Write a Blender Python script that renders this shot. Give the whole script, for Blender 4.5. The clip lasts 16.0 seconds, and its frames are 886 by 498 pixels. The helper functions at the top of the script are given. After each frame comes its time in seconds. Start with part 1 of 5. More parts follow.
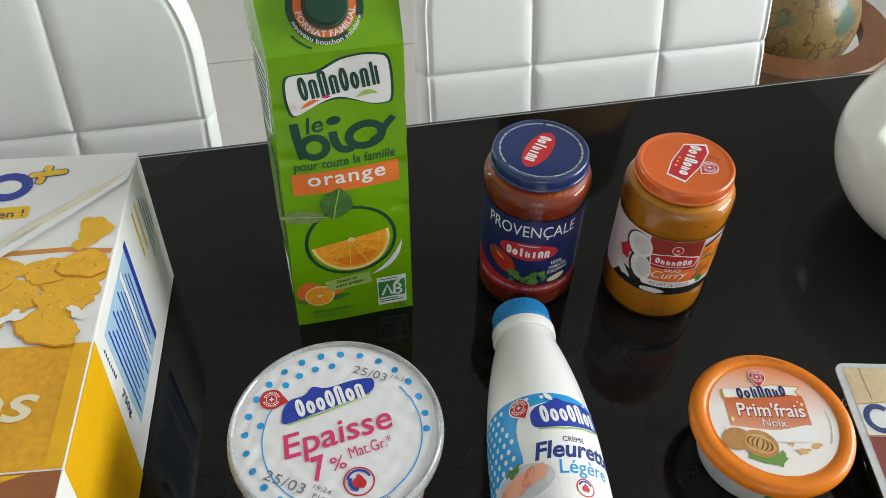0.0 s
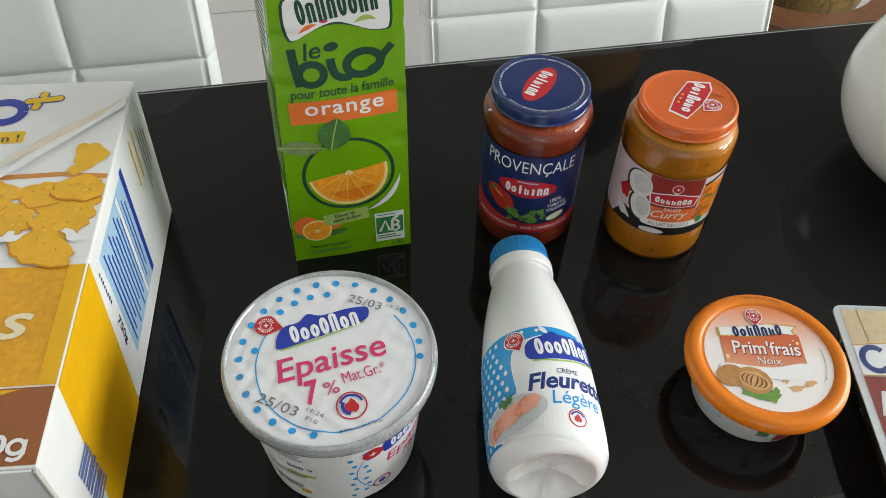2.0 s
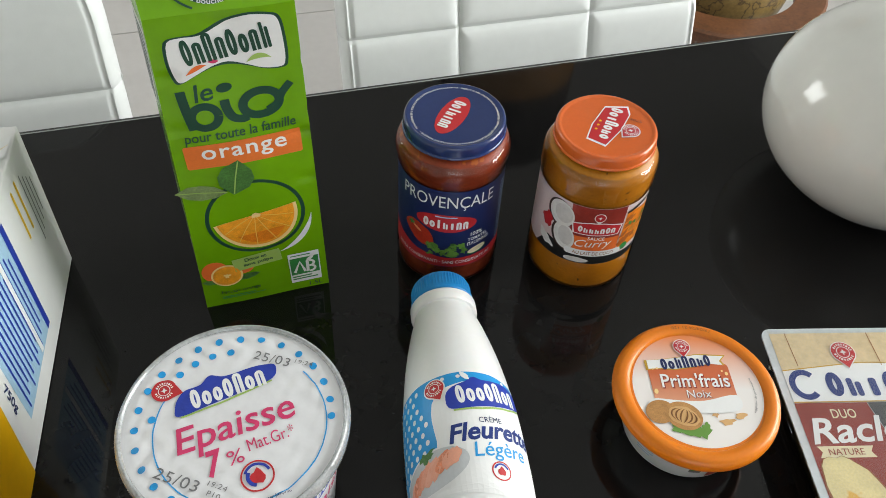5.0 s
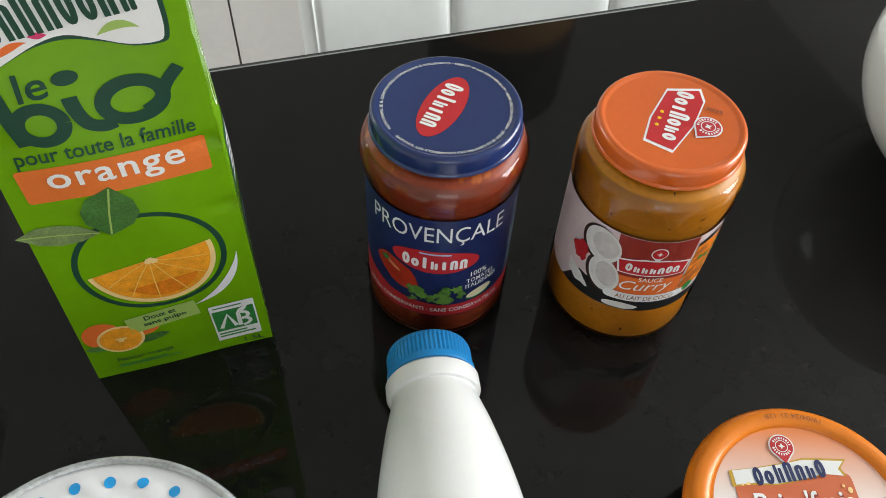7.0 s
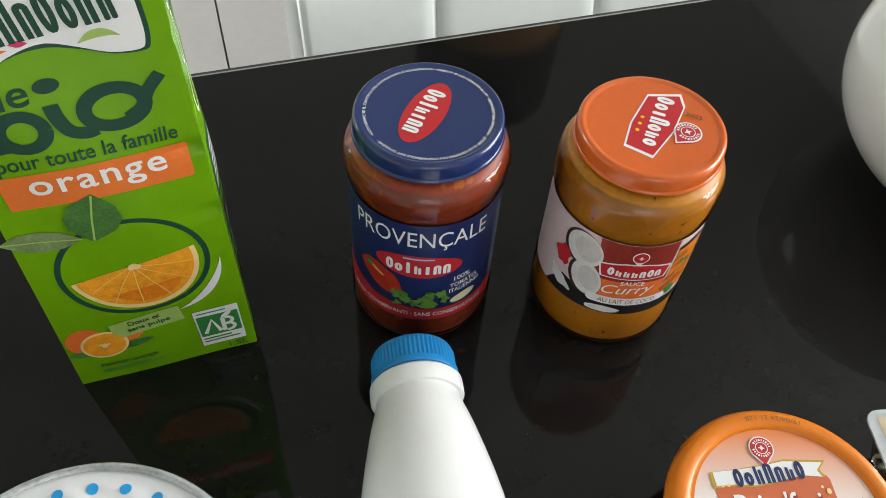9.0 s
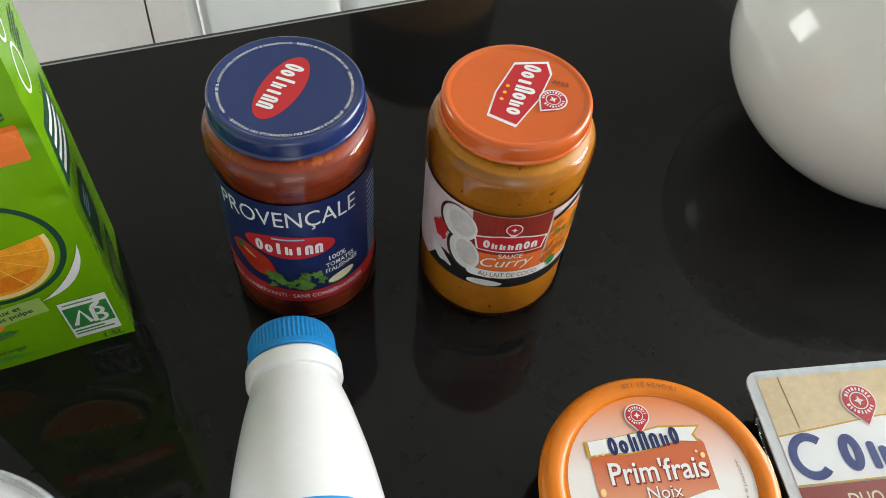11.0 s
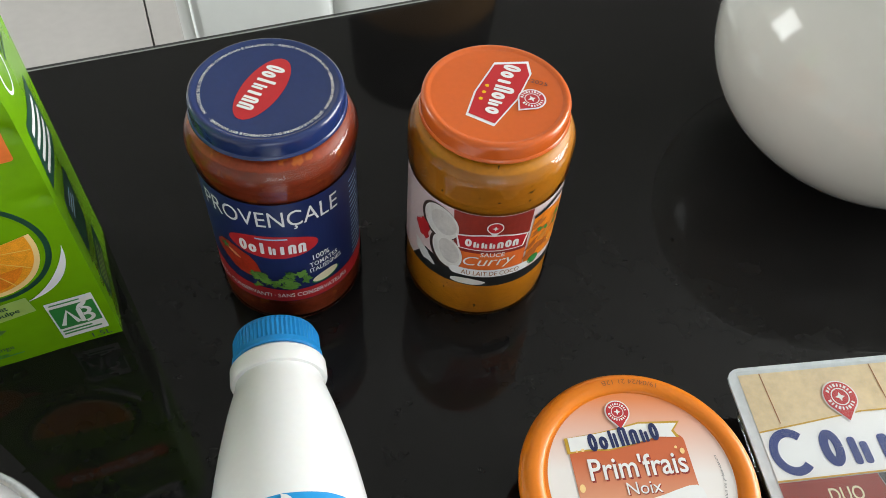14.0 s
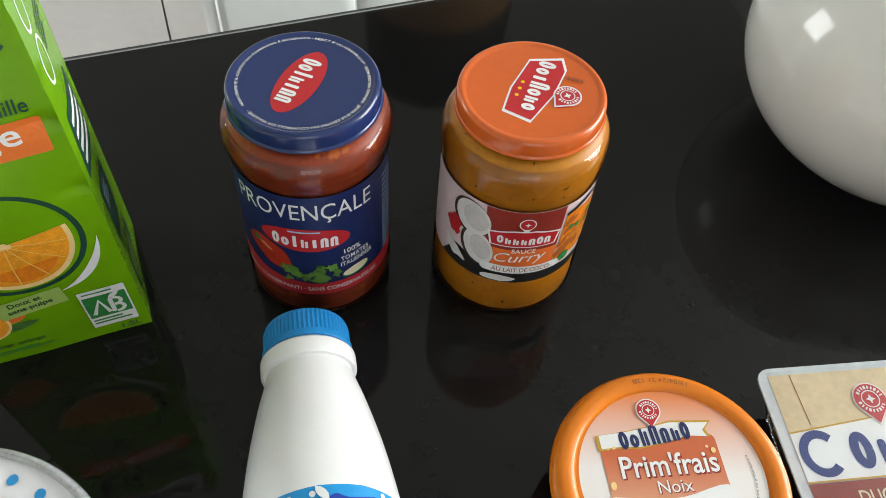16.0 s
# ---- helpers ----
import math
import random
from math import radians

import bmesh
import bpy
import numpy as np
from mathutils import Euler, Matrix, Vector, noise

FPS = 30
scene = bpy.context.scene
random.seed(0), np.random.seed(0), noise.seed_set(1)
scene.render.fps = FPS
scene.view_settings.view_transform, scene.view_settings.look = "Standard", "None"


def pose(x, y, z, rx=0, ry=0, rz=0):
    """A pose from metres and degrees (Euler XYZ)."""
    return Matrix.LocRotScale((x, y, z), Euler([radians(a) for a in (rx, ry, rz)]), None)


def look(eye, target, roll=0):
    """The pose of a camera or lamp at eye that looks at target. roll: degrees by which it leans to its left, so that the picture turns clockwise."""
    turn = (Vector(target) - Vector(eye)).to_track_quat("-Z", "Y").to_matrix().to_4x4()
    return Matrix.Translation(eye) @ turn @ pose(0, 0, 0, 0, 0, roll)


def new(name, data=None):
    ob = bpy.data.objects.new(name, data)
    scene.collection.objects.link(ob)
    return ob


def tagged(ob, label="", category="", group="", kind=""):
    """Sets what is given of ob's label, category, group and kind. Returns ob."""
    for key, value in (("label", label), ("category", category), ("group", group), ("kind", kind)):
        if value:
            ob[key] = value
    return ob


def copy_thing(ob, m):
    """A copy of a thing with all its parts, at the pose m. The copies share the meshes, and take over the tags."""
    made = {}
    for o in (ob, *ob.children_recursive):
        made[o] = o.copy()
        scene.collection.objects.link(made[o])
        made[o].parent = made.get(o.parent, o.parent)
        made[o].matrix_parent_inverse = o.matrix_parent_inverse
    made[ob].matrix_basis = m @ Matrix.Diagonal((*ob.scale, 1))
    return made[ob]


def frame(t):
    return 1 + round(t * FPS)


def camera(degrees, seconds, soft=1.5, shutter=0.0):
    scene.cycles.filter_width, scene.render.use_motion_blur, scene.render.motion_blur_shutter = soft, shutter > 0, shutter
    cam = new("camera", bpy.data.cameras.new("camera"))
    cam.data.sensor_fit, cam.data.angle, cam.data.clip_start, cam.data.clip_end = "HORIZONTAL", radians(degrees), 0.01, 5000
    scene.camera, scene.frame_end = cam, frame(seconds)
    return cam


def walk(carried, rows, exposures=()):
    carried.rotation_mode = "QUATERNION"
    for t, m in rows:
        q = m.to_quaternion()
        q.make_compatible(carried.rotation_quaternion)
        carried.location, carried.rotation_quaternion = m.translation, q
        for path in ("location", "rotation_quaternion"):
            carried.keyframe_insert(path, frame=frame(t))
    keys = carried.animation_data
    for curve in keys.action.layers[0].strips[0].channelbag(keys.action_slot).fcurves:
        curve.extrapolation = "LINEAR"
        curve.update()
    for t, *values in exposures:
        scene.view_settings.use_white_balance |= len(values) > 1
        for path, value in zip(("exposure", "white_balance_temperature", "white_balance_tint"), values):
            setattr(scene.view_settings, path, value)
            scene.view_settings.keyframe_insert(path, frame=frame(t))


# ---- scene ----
cam = camera(56.6, 16.0, soft=0.8)
PATH = [
    (0, (-0.07, 0.085, 1.261), (0.233, 1.426, -0.192), 1.4),
    (0.5, (-0.048, 0.083, 1.267), (0.27, 1.424, -0.183), 1.7),
    (1, (-0.034, 0.088, 1.242), (0.3, 1.387, -0.242), 3.2),
    (1.5, (-0.049, 0.096, 1.236), (0.182, 1.382, -0.278), 0.9),
    (2, (-0.067, 0.071, 1.245), (0.212, 1.35, -0.267), 2.0),
    (2.5, (-0.08, 0.035, 1.26), (0.227, 1.311, -0.249), 2.1),
    (3, (-0.087, 0.026, 1.266), (0.251, 1.313, -0.227), 2.7),
    (3.5, (-0.085, 0.028, 1.265), (0.257, 1.307, -0.235), 2.3),
    (4, (-0.07, 0.045, 1.259), (0.302, 1.312, -0.243), 3.0),
    (4.2, (-0.061, 0.054, 1.261), (0.344, 1.327, -0.228), 3.7),
    (6.3, (-0.004, 0.218, 1.164), (0.376, 1.399, -0.405), 3.6),
    (6.5, (0.004, 0.238, 1.152), (0.408, 1.399, -0.427), 4.4),
    (7, (0.01, 0.252, 1.139), (0.404, 1.406, -0.445), 3.8),
    (7.5, (0.009, 0.249, 1.14), (0.395, 1.411, -0.441), 3.4),
    (8, (0.009, 0.246, 1.141), (0.415, 1.399, -0.442), 4.3),
    (8.5, (0.01, 0.243, 1.148), (0.426, 1.411, -0.421), 4.3),
    (9, (0.013, 0.251, 1.142), (0.431, 1.401, -0.439), 4.5),
    (9.5, (0.015, 0.256, 1.139), (0.431, 1.396, -0.451), 4.5),
    (10, (0.03, 0.253, 1.139), (0.5, 1.363, -0.457), 5.7),
    (10.2, (0.041, 0.25, 1.137), (0.543, 1.334, -0.467), 6.5),
    (12.3, (0.067, 0.236, 1.136), (0.545, 1.331, -0.468), 4.7),
    (12.5, (0.071, 0.238, 1.136), (0.553, 1.327, -0.471), 4.9),
    (13, (0.07, 0.237, 1.134), (0.557, 1.321, -0.475), 5.4),
    (13.5, (0.067, 0.231, 1.141), (0.562, 1.326, -0.458), 5.6),
    (14, (0.065, 0.233, 1.138), (0.55, 1.333, -0.461), 5.0),
    (14.5, (0.059, 0.238, 1.135), (0.515, 1.332, -0.475), 4.6),
    (15, (0.056, 0.234, 1.137), (0.532, 1.327, -0.469), 5.4),
    (15.5, (0.05, 0.234, 1.137), (0.522, 1.331, -0.467), 5.4),
    (16, (0.053, 0.236, 1.137), (0.522, 1.337, -0.466), 5.3),
]
walk(cam, [(t, look(eye, target, roll)) for t, eye, target, roll in PATH], [(0.0, -0.17), (4.2, -0.13), (6.3, 0.02), (16.0, 0.02)])


# ---- light ----
world = bpy.data.worlds.new("sky")
scene.world = world
world.use_nodes = True
wn = world.node_tree.nodes
sky = wn.new("ShaderNodeTexSky")
sky.sky_type, sky.sun_disc = "NISHITA", False
sky.sun_elevation, sky.sun_rotation = radians(35), radians(60)
world.node_tree.links.new(sky.outputs[0], wn["Background"].inputs[0])
wn["Background"].inputs[1].default_value = 0.12
scene.view_settings.exposure = 0.0


def window_light(m, w, h, watts, colour=(0.97, 1, 0.975)):
    lamp = bpy.data.lights.new("window_daylight", "AREA")
    lamp.shape, lamp.size, lamp.size_y, lamp.energy, lamp.color = "RECTANGLE", w, h, watts, colour
    ob = new("window_daylight", lamp)
    ob.matrix_world = m
    return ob


RX0, RX1, RY0, RY1, RH = -2.4, 2.3, -2.2, 3.1, 2.5
window_light(look((RX1 - 0.02, 0.2, 1.5), (0.0, 0.2, 1.0)), 1.5, 1.2, 84)
window_light(look((RX0 + 0.02, 2.5, 1.8), (0.0, 1.6, 1.0)), 1.0, 1.1, 28)
window_light(look((-0.5, RY0 + 0.02, 1.5), (-0.5, 1.0, 1.2)), 1.2, 1.2, 9)


# ---- materials ----
def mat(name, colour, rough=0.5, metal=0.0, coat=0.0, var=0.06, scale=40.0, bump=0.0, bump_scale=300.0, trans=0.0, ior=1.45, subsurface=0.0, speck=None, spec=0.5):
    """A surface with colour variation at two scales, fine relief, and optional specks."""
    m = bpy.data.materials.new(name)
    m.use_nodes = True
    nt = m.node_tree
    b = nt.nodes["Principled BSDF"]
    b.inputs["Roughness"].default_value = rough
    b.inputs["Metallic"].default_value = metal
    b.inputs["Coat Weight"].default_value = coat
    b.inputs["Coat Roughness"].default_value = 0.08
    b.inputs["Transmission Weight"].default_value = trans
    b.inputs["IOR"].default_value = ior
    b.inputs["Specular IOR Level"].default_value = spec
    if subsurface:
        b.inputs["Subsurface Weight"].default_value = subsurface
        b.inputs["Subsurface Radius"].default_value = (0.006, 0.004, 0.003)
    tc = nt.nodes.new("ShaderNodeTexCoord")

    def noise_node(sc, detail=4.0):
        n = nt.nodes.new("ShaderNodeTexNoise")
        n.inputs["Scale"].default_value, n.inputs["Detail"].default_value = sc, detail
        nt.links.new(tc.outputs["Object"], n.inputs["Vector"])
        return n

    n1, n2 = noise_node(scale), noise_node(scale * 9)
    add = nt.nodes.new("ShaderNodeMath")
    add.operation = "ADD"
    nt.links.new(n1.outputs["Fac"], add.inputs[0])
    nt.links.new(n2.outputs["Fac"], add.inputs[1])
    mr = nt.nodes.new("ShaderNodeMapRange")
    mr.inputs["From Min"].default_value, mr.inputs["From Max"].default_value = 0.6, 1.4
    mr.inputs["To Min"].default_value, mr.inputs["To Max"].default_value = 1 - var, 1 + var
    nt.links.new(add.outputs[0], mr.inputs["Value"])
    mul = nt.nodes.new("ShaderNodeVectorMath")
    mul.operation = "SCALE"
    mul.inputs[0].default_value = colour
    nt.links.new(mr.outputs[0], mul.inputs["Scale"])
    out = mul.outputs[0]
    if speck:
        sp_colour, sp_scale, sp_amount = speck
        v = noise_node(sp_scale, 2.0)
        r = nt.nodes.new("ShaderNodeValToRGB")
        r.color_ramp.elements[0].position, r.color_ramp.elements[1].position = sp_amount, sp_amount + 0.04
        nt.links.new(v.outputs["Fac"], r.inputs[0])
        mx = nt.nodes.new("ShaderNodeMix")
        mx.data_type = "RGBA"
        mx.inputs["B"].default_value = (*sp_colour, 1)
        nt.links.new(r.outputs[0], mx.inputs["Factor"])
        nt.links.new(out, mx.inputs["A"])
        out = mx.outputs["Result"]
    nt.links.new(out, b.inputs["Base Color"])
    if bump:
        bn = noise_node(bump_scale, 3.0)
        bp = nt.nodes.new("ShaderNodeBump")
        bp.inputs["Strength"].default_value, bp.inputs["Distance"].default_value = bump, 0.001
        nt.links.new(bn.outputs["Fac"], bp.inputs["Height"])
        nt.links.new(bp.outputs[0], b.inputs["Normal"])
    return m


M_GLASS_TOP = mat("black_glass", (0.0075, 0.0071, 0.0071), 0.03, var=0.2, scale=6, spec=0.28)
def smudged(m, lo, hi, scale):
    """Uneven gloss, as on a wiped glass top."""
    nt = m.node_tree
    tc = nt.nodes.new("ShaderNodeTexCoord")
    n = nt.nodes.new("ShaderNodeTexNoise")
    n.inputs["Scale"].default_value, n.inputs["Detail"].default_value, n.inputs["Distortion"].default_value = scale, 6, 1.2
    r = nt.nodes.new("ShaderNodeMapRange")
    r.inputs["From Min"].default_value, r.inputs["From Max"].default_value = 0.35, 0.7
    r.inputs["To Min"].default_value, r.inputs["To Max"].default_value = lo, hi
    nt.links.new(tc.outputs["Object"], n.inputs["Vector"])
    nt.links.new(n.outputs["Fac"], r.inputs["Value"])
    nt.links.new(r.outputs[0], nt.nodes["Principled BSDF"].inputs["Roughness"])


smudged(M_GLASS_TOP, 0.03, 0.075, 5)
M_GLASS_EDGE = mat("polished_glass_edge", (0.3, 0.31, 0.3), 0.2)
M_WALL = mat("white_wall_paint", (0.78, 0.77, 0.75), 0.8, bump=0.15, bump_scale=120)
M_CEIL = mat("ceiling_paint", (0.58, 0.58, 0.57), 0.9, bump=0.1)
M_TILE = mat("pale_floor_tile", (0.52, 0.5, 0.485), 0.3, var=0.05, scale=5, bump=0.05)
M_GROUT = mat("grout", (0.22, 0.21, 0.2), 0.9)
M_LEATHER = mat("white_leather", (0.8, 0.82, 0.81), 0.45, var=0.03, scale=9, bump=0.07, bump_scale=700)
M_CHROME = mat("chrome", (0.7, 0.7, 0.7), 0.15, metal=1.0)
M_DARK_METAL = mat("dark_metal", (0.03, 0.03, 0.03), 0.4)
M_FRAME = mat("white_window_frame", (0.8, 0.8, 0.8), 0.4)
M_PANE = mat("window_glass", (1, 1, 1), 0.0, trans=1.0, var=0.0)
M_CERAMIC = mat("white_glazed_ceramic", (0.66, 0.66, 0.625), 0.12, coat=0.5, var=0.03, scale=8)
M_WOOD = mat("red_brown_wood", (0.13, 0.052, 0.022), 0.4, var=0.4, scale=25)
M_LAMPSHADE = mat("dark_lampshade", (0.01, 0.008, 0.01), 0.8)
M_AMBER = mat("amber_band", (0.35, 0.17, 0.04), 0.5)


# ---- mesh helpers ----
def part(name, bm, material, parent=None, label="", smooth=False):
    me = bpy.data.meshes.new(name)
    bm.to_mesh(me)
    bm.free()
    me.materials.append(material)
    if smooth:
        for p in me.polygons:
            p.use_smooth = True
        me.set_sharp_from_angle(angle=radians(38))
    ob = new(name, me)
    if parent is not None:
        ob.parent = parent
    if label:
        ob["label"] = label
    return ob


def thing(name, m, label, category, group="", kind=""):
    e = new(name)
    e.empty_display_size = 0.03
    e.matrix_basis = m
    return tagged(e, label, category, group, kind)


def box_bm(x0, x1, y0, y1, z0, z1, bevel=0.0, seg=2):
    bm = bmesh.new()
    bmesh.ops.create_cube(bm, size=1)
    for v in bm.verts:
        v.co = Vector((x0 + (v.co.x + 0.5) * (x1 - x0), y0 + (v.co.y + 0.5) * (y1 - y0), z0 + (v.co.z + 0.5) * (z1 - z0)))
    if bevel:
        bmesh.ops.bevel(bm, geom=bm.edges[:], offset=bevel, segments=seg, affect="EDGES", profile=0.5)
    return bm


def lathe_bm(profile, n=64, closed=False):
    """Revolve (radius, height) pairs about z. Radius 0 closes the end."""
    bm = bmesh.new()
    rings = []
    for r, z in profile:
        if r <= 1e-6:
            rings.append([bm.verts.new((0, 0, z))])
        else:
            rings.append([bm.verts.new((r * math.cos(2 * math.pi * i / n), r * math.sin(2 * math.pi * i / n), z)) for i in range(n)])
    pairs = list(zip(rings, rings[1:]))
    if closed:
        pairs.append((rings[-1], rings[0]))
    for a, b in pairs:
        for i in range(n):
            j = (i + 1) % n
            if len(a) == 1 and len(b) == 1:
                continue
            if len(a) == 1:
                bm.faces.new((a[0], b[j], b[i]))
            elif len(b) == 1:
                bm.faces.new((a[i], a[j], b[0]))
            else:
                bm.faces.new((a[i], a[j], b[j], b[i]))
    bmesh.ops.recalc_face_normals(bm, faces=bm.faces[:])
    return bm


def smooth_profile(points, steps=6):
    """A Catmull-Rom line through (radius, height) points."""
    out = []
    for i in range(len(points) - 1):
        p0, p1, p2, p3 = points[max(i - 1, 0)], points[i], points[i + 1], points[min(i + 2, len(points) - 1)]
        for k in range(steps):
            t = k / steps
            out.append(tuple(0.5 * (2 * b + (c - a) * t + (2 * a - 5 * b + 4 * c - d) * t * t + (3 * b - a - 3 * c + d) * t ** 3)
                             for a, b, c, d in zip(p0, p1, p2, p3)))
    out.append(points[-1])
    return [(max(r, 0.0), z) for r, z in out]


def rod_bm(a, b, r, n=12, r2=None):
    a, b = Vector(a), Vector(b)
    bm = bmesh.new()
    bmesh.ops.create_cone(bm, cap_ends=True, segments=n, radius1=r, radius2=r if r2 is None else r2, depth=(b - a).length)
    bm.transform(Matrix.Translation((a + b) / 2) @ (b - a).to_track_quat("Z", "Y").to_matrix().to_4x4())
    return bm


T = 0.75  # height of the table's top

# ---- room ----
def wall_with_opening(name, x0, x1, y0, y1, axis, lo, hi, zlo, zhi):
    """A wall slab with one opening from lo to hi along the axis; four blocks round the hole in one mesh."""
    bm = bmesh.new()
    spans = [(None, lo, 0, RH), (hi, None, 0, RH), (lo, hi, 0, zlo), (lo, hi, zhi, RH)]
    for a, b, z0, z1 in spans:
        if axis == "y":
            blk = box_bm(x0, x1, y0 if a is None else a, y1 if b is None else b, z0, z1)
        else:
            blk = box_bm(x0 if a is None else a, x1 if b is None else b, y0, y1, z0, z1)
        me = bpy.data.meshes.new("tmp")
        blk.to_mesh(me)
        blk.free()
        bm.from_mesh(me)
        bpy.data.meshes.remove(me)
    return tagged(part(name, bm, M_WALL), "white painted plaster wall with a window opening", "wall", kind="structure")


wall_with_opening("wall_east", RX1, RX1 + 0.2, RY0, RY1, "y", -0.55, 0.95, 0.9, 2.1)
wall_with_opening("wall_west", RX0 - 0.2, RX0, RY0, RY1, "y", 2.0, 3.0, 1.25, 2.35)
wall_with_opening("wall_south", RX0, RX1, RY0 - 0.2, RY0, "x", -1.1, 0.1, 0.9, 2.1)
tagged(part("wall_north", box_bm(RX0, RX1, RY1, RY1 + 0.2, 0, RH), M_WALL), "white painted plaster wall", "wall", kind="structure")
tagged(part("ceiling", box_bm(RX0, RX1, RY0, RY1, RH, RH + 0.15), M_CEIL), "plain white painted ceiling", "ceiling", kind="structure")


def window(name, m, w, h):
    """A two-leaf window in the local xz plane."""
    e = thing(name, m, "white framed window with two clear glass leaves", "window", kind="structure")
    for i, (a, b, c, d) in enumerate([(-w / 2, w / 2, 0, 0.06), (-w / 2, w / 2, h - 0.06, h), (-w / 2, -w / 2 + 0.06, 0.06, h - 0.06),
                                      (w / 2 - 0.06, w / 2, 0.06, h - 0.06), (-0.05, 0.05, 0.06, h - 0.06)]):
        part("window_frame", box_bm(a, b, -0.03, 0.03, c, d, 0.004), M_FRAME, e)
    for sgn in (-1, 1):
        p = part("pane", box_bm(min(sgn * 0.05, sgn * (w / 2 - 0.06)), max(sgn * 0.05, sgn * (w / 2 - 0.06)), -0.004, 0.004, 0.06, h - 0.06), M_PANE, e)
        p.visible_shadow = False


window("window_1", pose(RX1 + 0.12, 0.2, 0.9, 0, 0, 90), 1.5, 1.2)
window("window_2", pose(RX0 - 0.12, 2.5, 1.25, 0, 0, 90), 1.0, 1.1)
window("window_3", pose(-0.5, RY0 - 0.12, 0.9), 1.2, 1.2)

# ---- table ----
table = thing("dining_table", pose(0, 0, 0), "dining table with glossy black glass top", "table")
TX0, TX1, TY0, TY1 = -0.85, 0.95, -0.2, 0.731
part("tabletop", box_bm(TX0 + 0.002, TX1 - 0.002, TY0 + 0.002, TY1 - 0.0046, T - 0.012, T, 0.0008), M_GLASS_TOP, table)
part("edge_trim", box_bm(TX0, TX1, TY1 - 0.0044, TY1 - 0.0028, T - 0.012, T - 0.0006, 0.0003), M_GLASS_EDGE, table, "polished pale edge of the glass")
part("edge_frame", box_bm(TX0, TX1, TY1 - 0.0026, TY1, T - 0.02, T - 0.001, 0.0003), M_DARK_METAL, table, "thin dark metal edge")
part("apron", box_bm(TX0 + 0.06, TX1 - 0.06, TY0 + 0.06, TY1 - 0.06, T - 0.08, T - 0.0125, 0.004), M_DARK_METAL, table)
for lx in (TX0 + 0.1, TX1 - 0.1):
    for ly in (TY0 + 0.1, TY1 - 0.1):
        part("leg", box_bm(lx - 0.035, lx + 0.035, ly - 0.035, ly + 0.035, 0, T - 0.081, 0.004), M_DARK_METAL, table)


# ---- chairs ----
def dining_chair():
    c = thing("dining_chair", pose(0, 0, 0), "white quilted faux leather dining chair with stitched square panels", "chair", "chairs along the table")
    W, cols, rows = 0.435, (-0.2175, -0.083, 0.075, 0.2175), (0.53, 0.714, 0.93, 1.04)
    bm = bmesh.new()
    nx, nz = 216, 180
    z0, z1 = 0.48, 0.9
    grid = []

    def seam(v, lines, wd=0.006):
        d = min(abs(v - q) for q in lines)
        return math.exp(-(d / wd) ** 2)

    for side in (0, 1):
        layer = []
        for iz in range(nz + 1):
            z = z0 + (z1 - z0) * iz / nz
            row = []
            for ix in range(nx + 1):
                half = W / 2
                top = max(0.0, z - 0.775) / 0.125
                half -= 0.1 * (1 - math.sqrt(max(0.0, 1 - min(top, 1) ** 2)))
                x = -half + 2 * half * ix / nx
                e = min(ix, nx - ix) / nx * 2 * half
                rim = min(1.0, math.sqrt(min(e, 0.009) / 0.009)) * min(1.0, math.sqrt(max(min(z1 - z, 0.009), 0) / 0.009))
                lean = (z - 0.7) * 0.28
                if side == 0:
                    # soft pillows between stitched grooves
                    g = max(seam(x, cols[1:3], 0.0085), seam(z, rows[1:3], 0.0085))
                    crack = max(seam(x, cols[1:3], 0.0022), seam(z, rows[1:3], 0.0022), 0.7 * seam(abs(x), (half - 0.013,), 0.0021))
                    y = lean - 0.022 * rim + 0.0026 * g + 0.0036 * crack
                else:
                    y = lean + 0.022 * rim
                row.append(bm.verts.new((x, y, z)))
            layer.append(row)
        grid.append(layer)
    for s, layer in enumerate(grid):
        for iz in range(nz):
            for ix in range(nx):
                q = (layer[iz][ix], layer[iz][ix + 1], layer[iz + 1][ix + 1], layer[iz + 1][ix])
                bm.faces.new(q if s == 0 else q[::-1])
    bmesh.ops.remove_doubles(bm, verts=bm.verts[:], dist=1e-5)
    part("backrest", bm, M_LEATHER, c, smooth=True)
    part("seat", box_bm(-0.2175, 0.2175, -0.46, -0.04, 0.42, 0.5, 0.025, 4), M_LEATHER, c, smooth=True)
    for lx in (-0.18, 0.18):
        part("leg", rod_bm((lx, -0.38, 0), (lx, -0.38, 0.425), 0.012), M_CHROME, c)
        part("leg", rod_bm((lx, -0.06, 0), (lx, -0.07, 0.425), 0.012), M_CHROME, c)
    return c


chair = dining_chair()
chair.matrix_basis = pose(0.289, 0.871, 0)
copy_thing(chair, pose(-0.373, 0.838, 0))

# ---- vase ----
vase = thing("vase", pose(0.4746, 0.507, T), "large rounded white glazed ceramic vase on the table", "vase")
bm = bmesh.new()
bmesh.ops.create_icosphere(bm, subdivisions=6, radius=1.0)
lobe = Vector((0.78, -0.5, 0.12)).normalized()
for v in bm.verts:
    d = v.co.normalized()
    k = 0.047 * max(0.0, d.dot(lobe)) ** 2.5
    p = Vector((d.x * 0.108, d.y * 0.108, d.z * 0.0865)) + Vector((d.x, d.y, d.z * 0.5)) * k
    p.z += 0.078
    if p.z < 0.006:
        p.z = 0.0008 + 0.0052 * math.exp((p.z - 0.006) / 0.0052)
    v.co = p
part("body", bm, M_CERAMIC, vase, smooth=True)

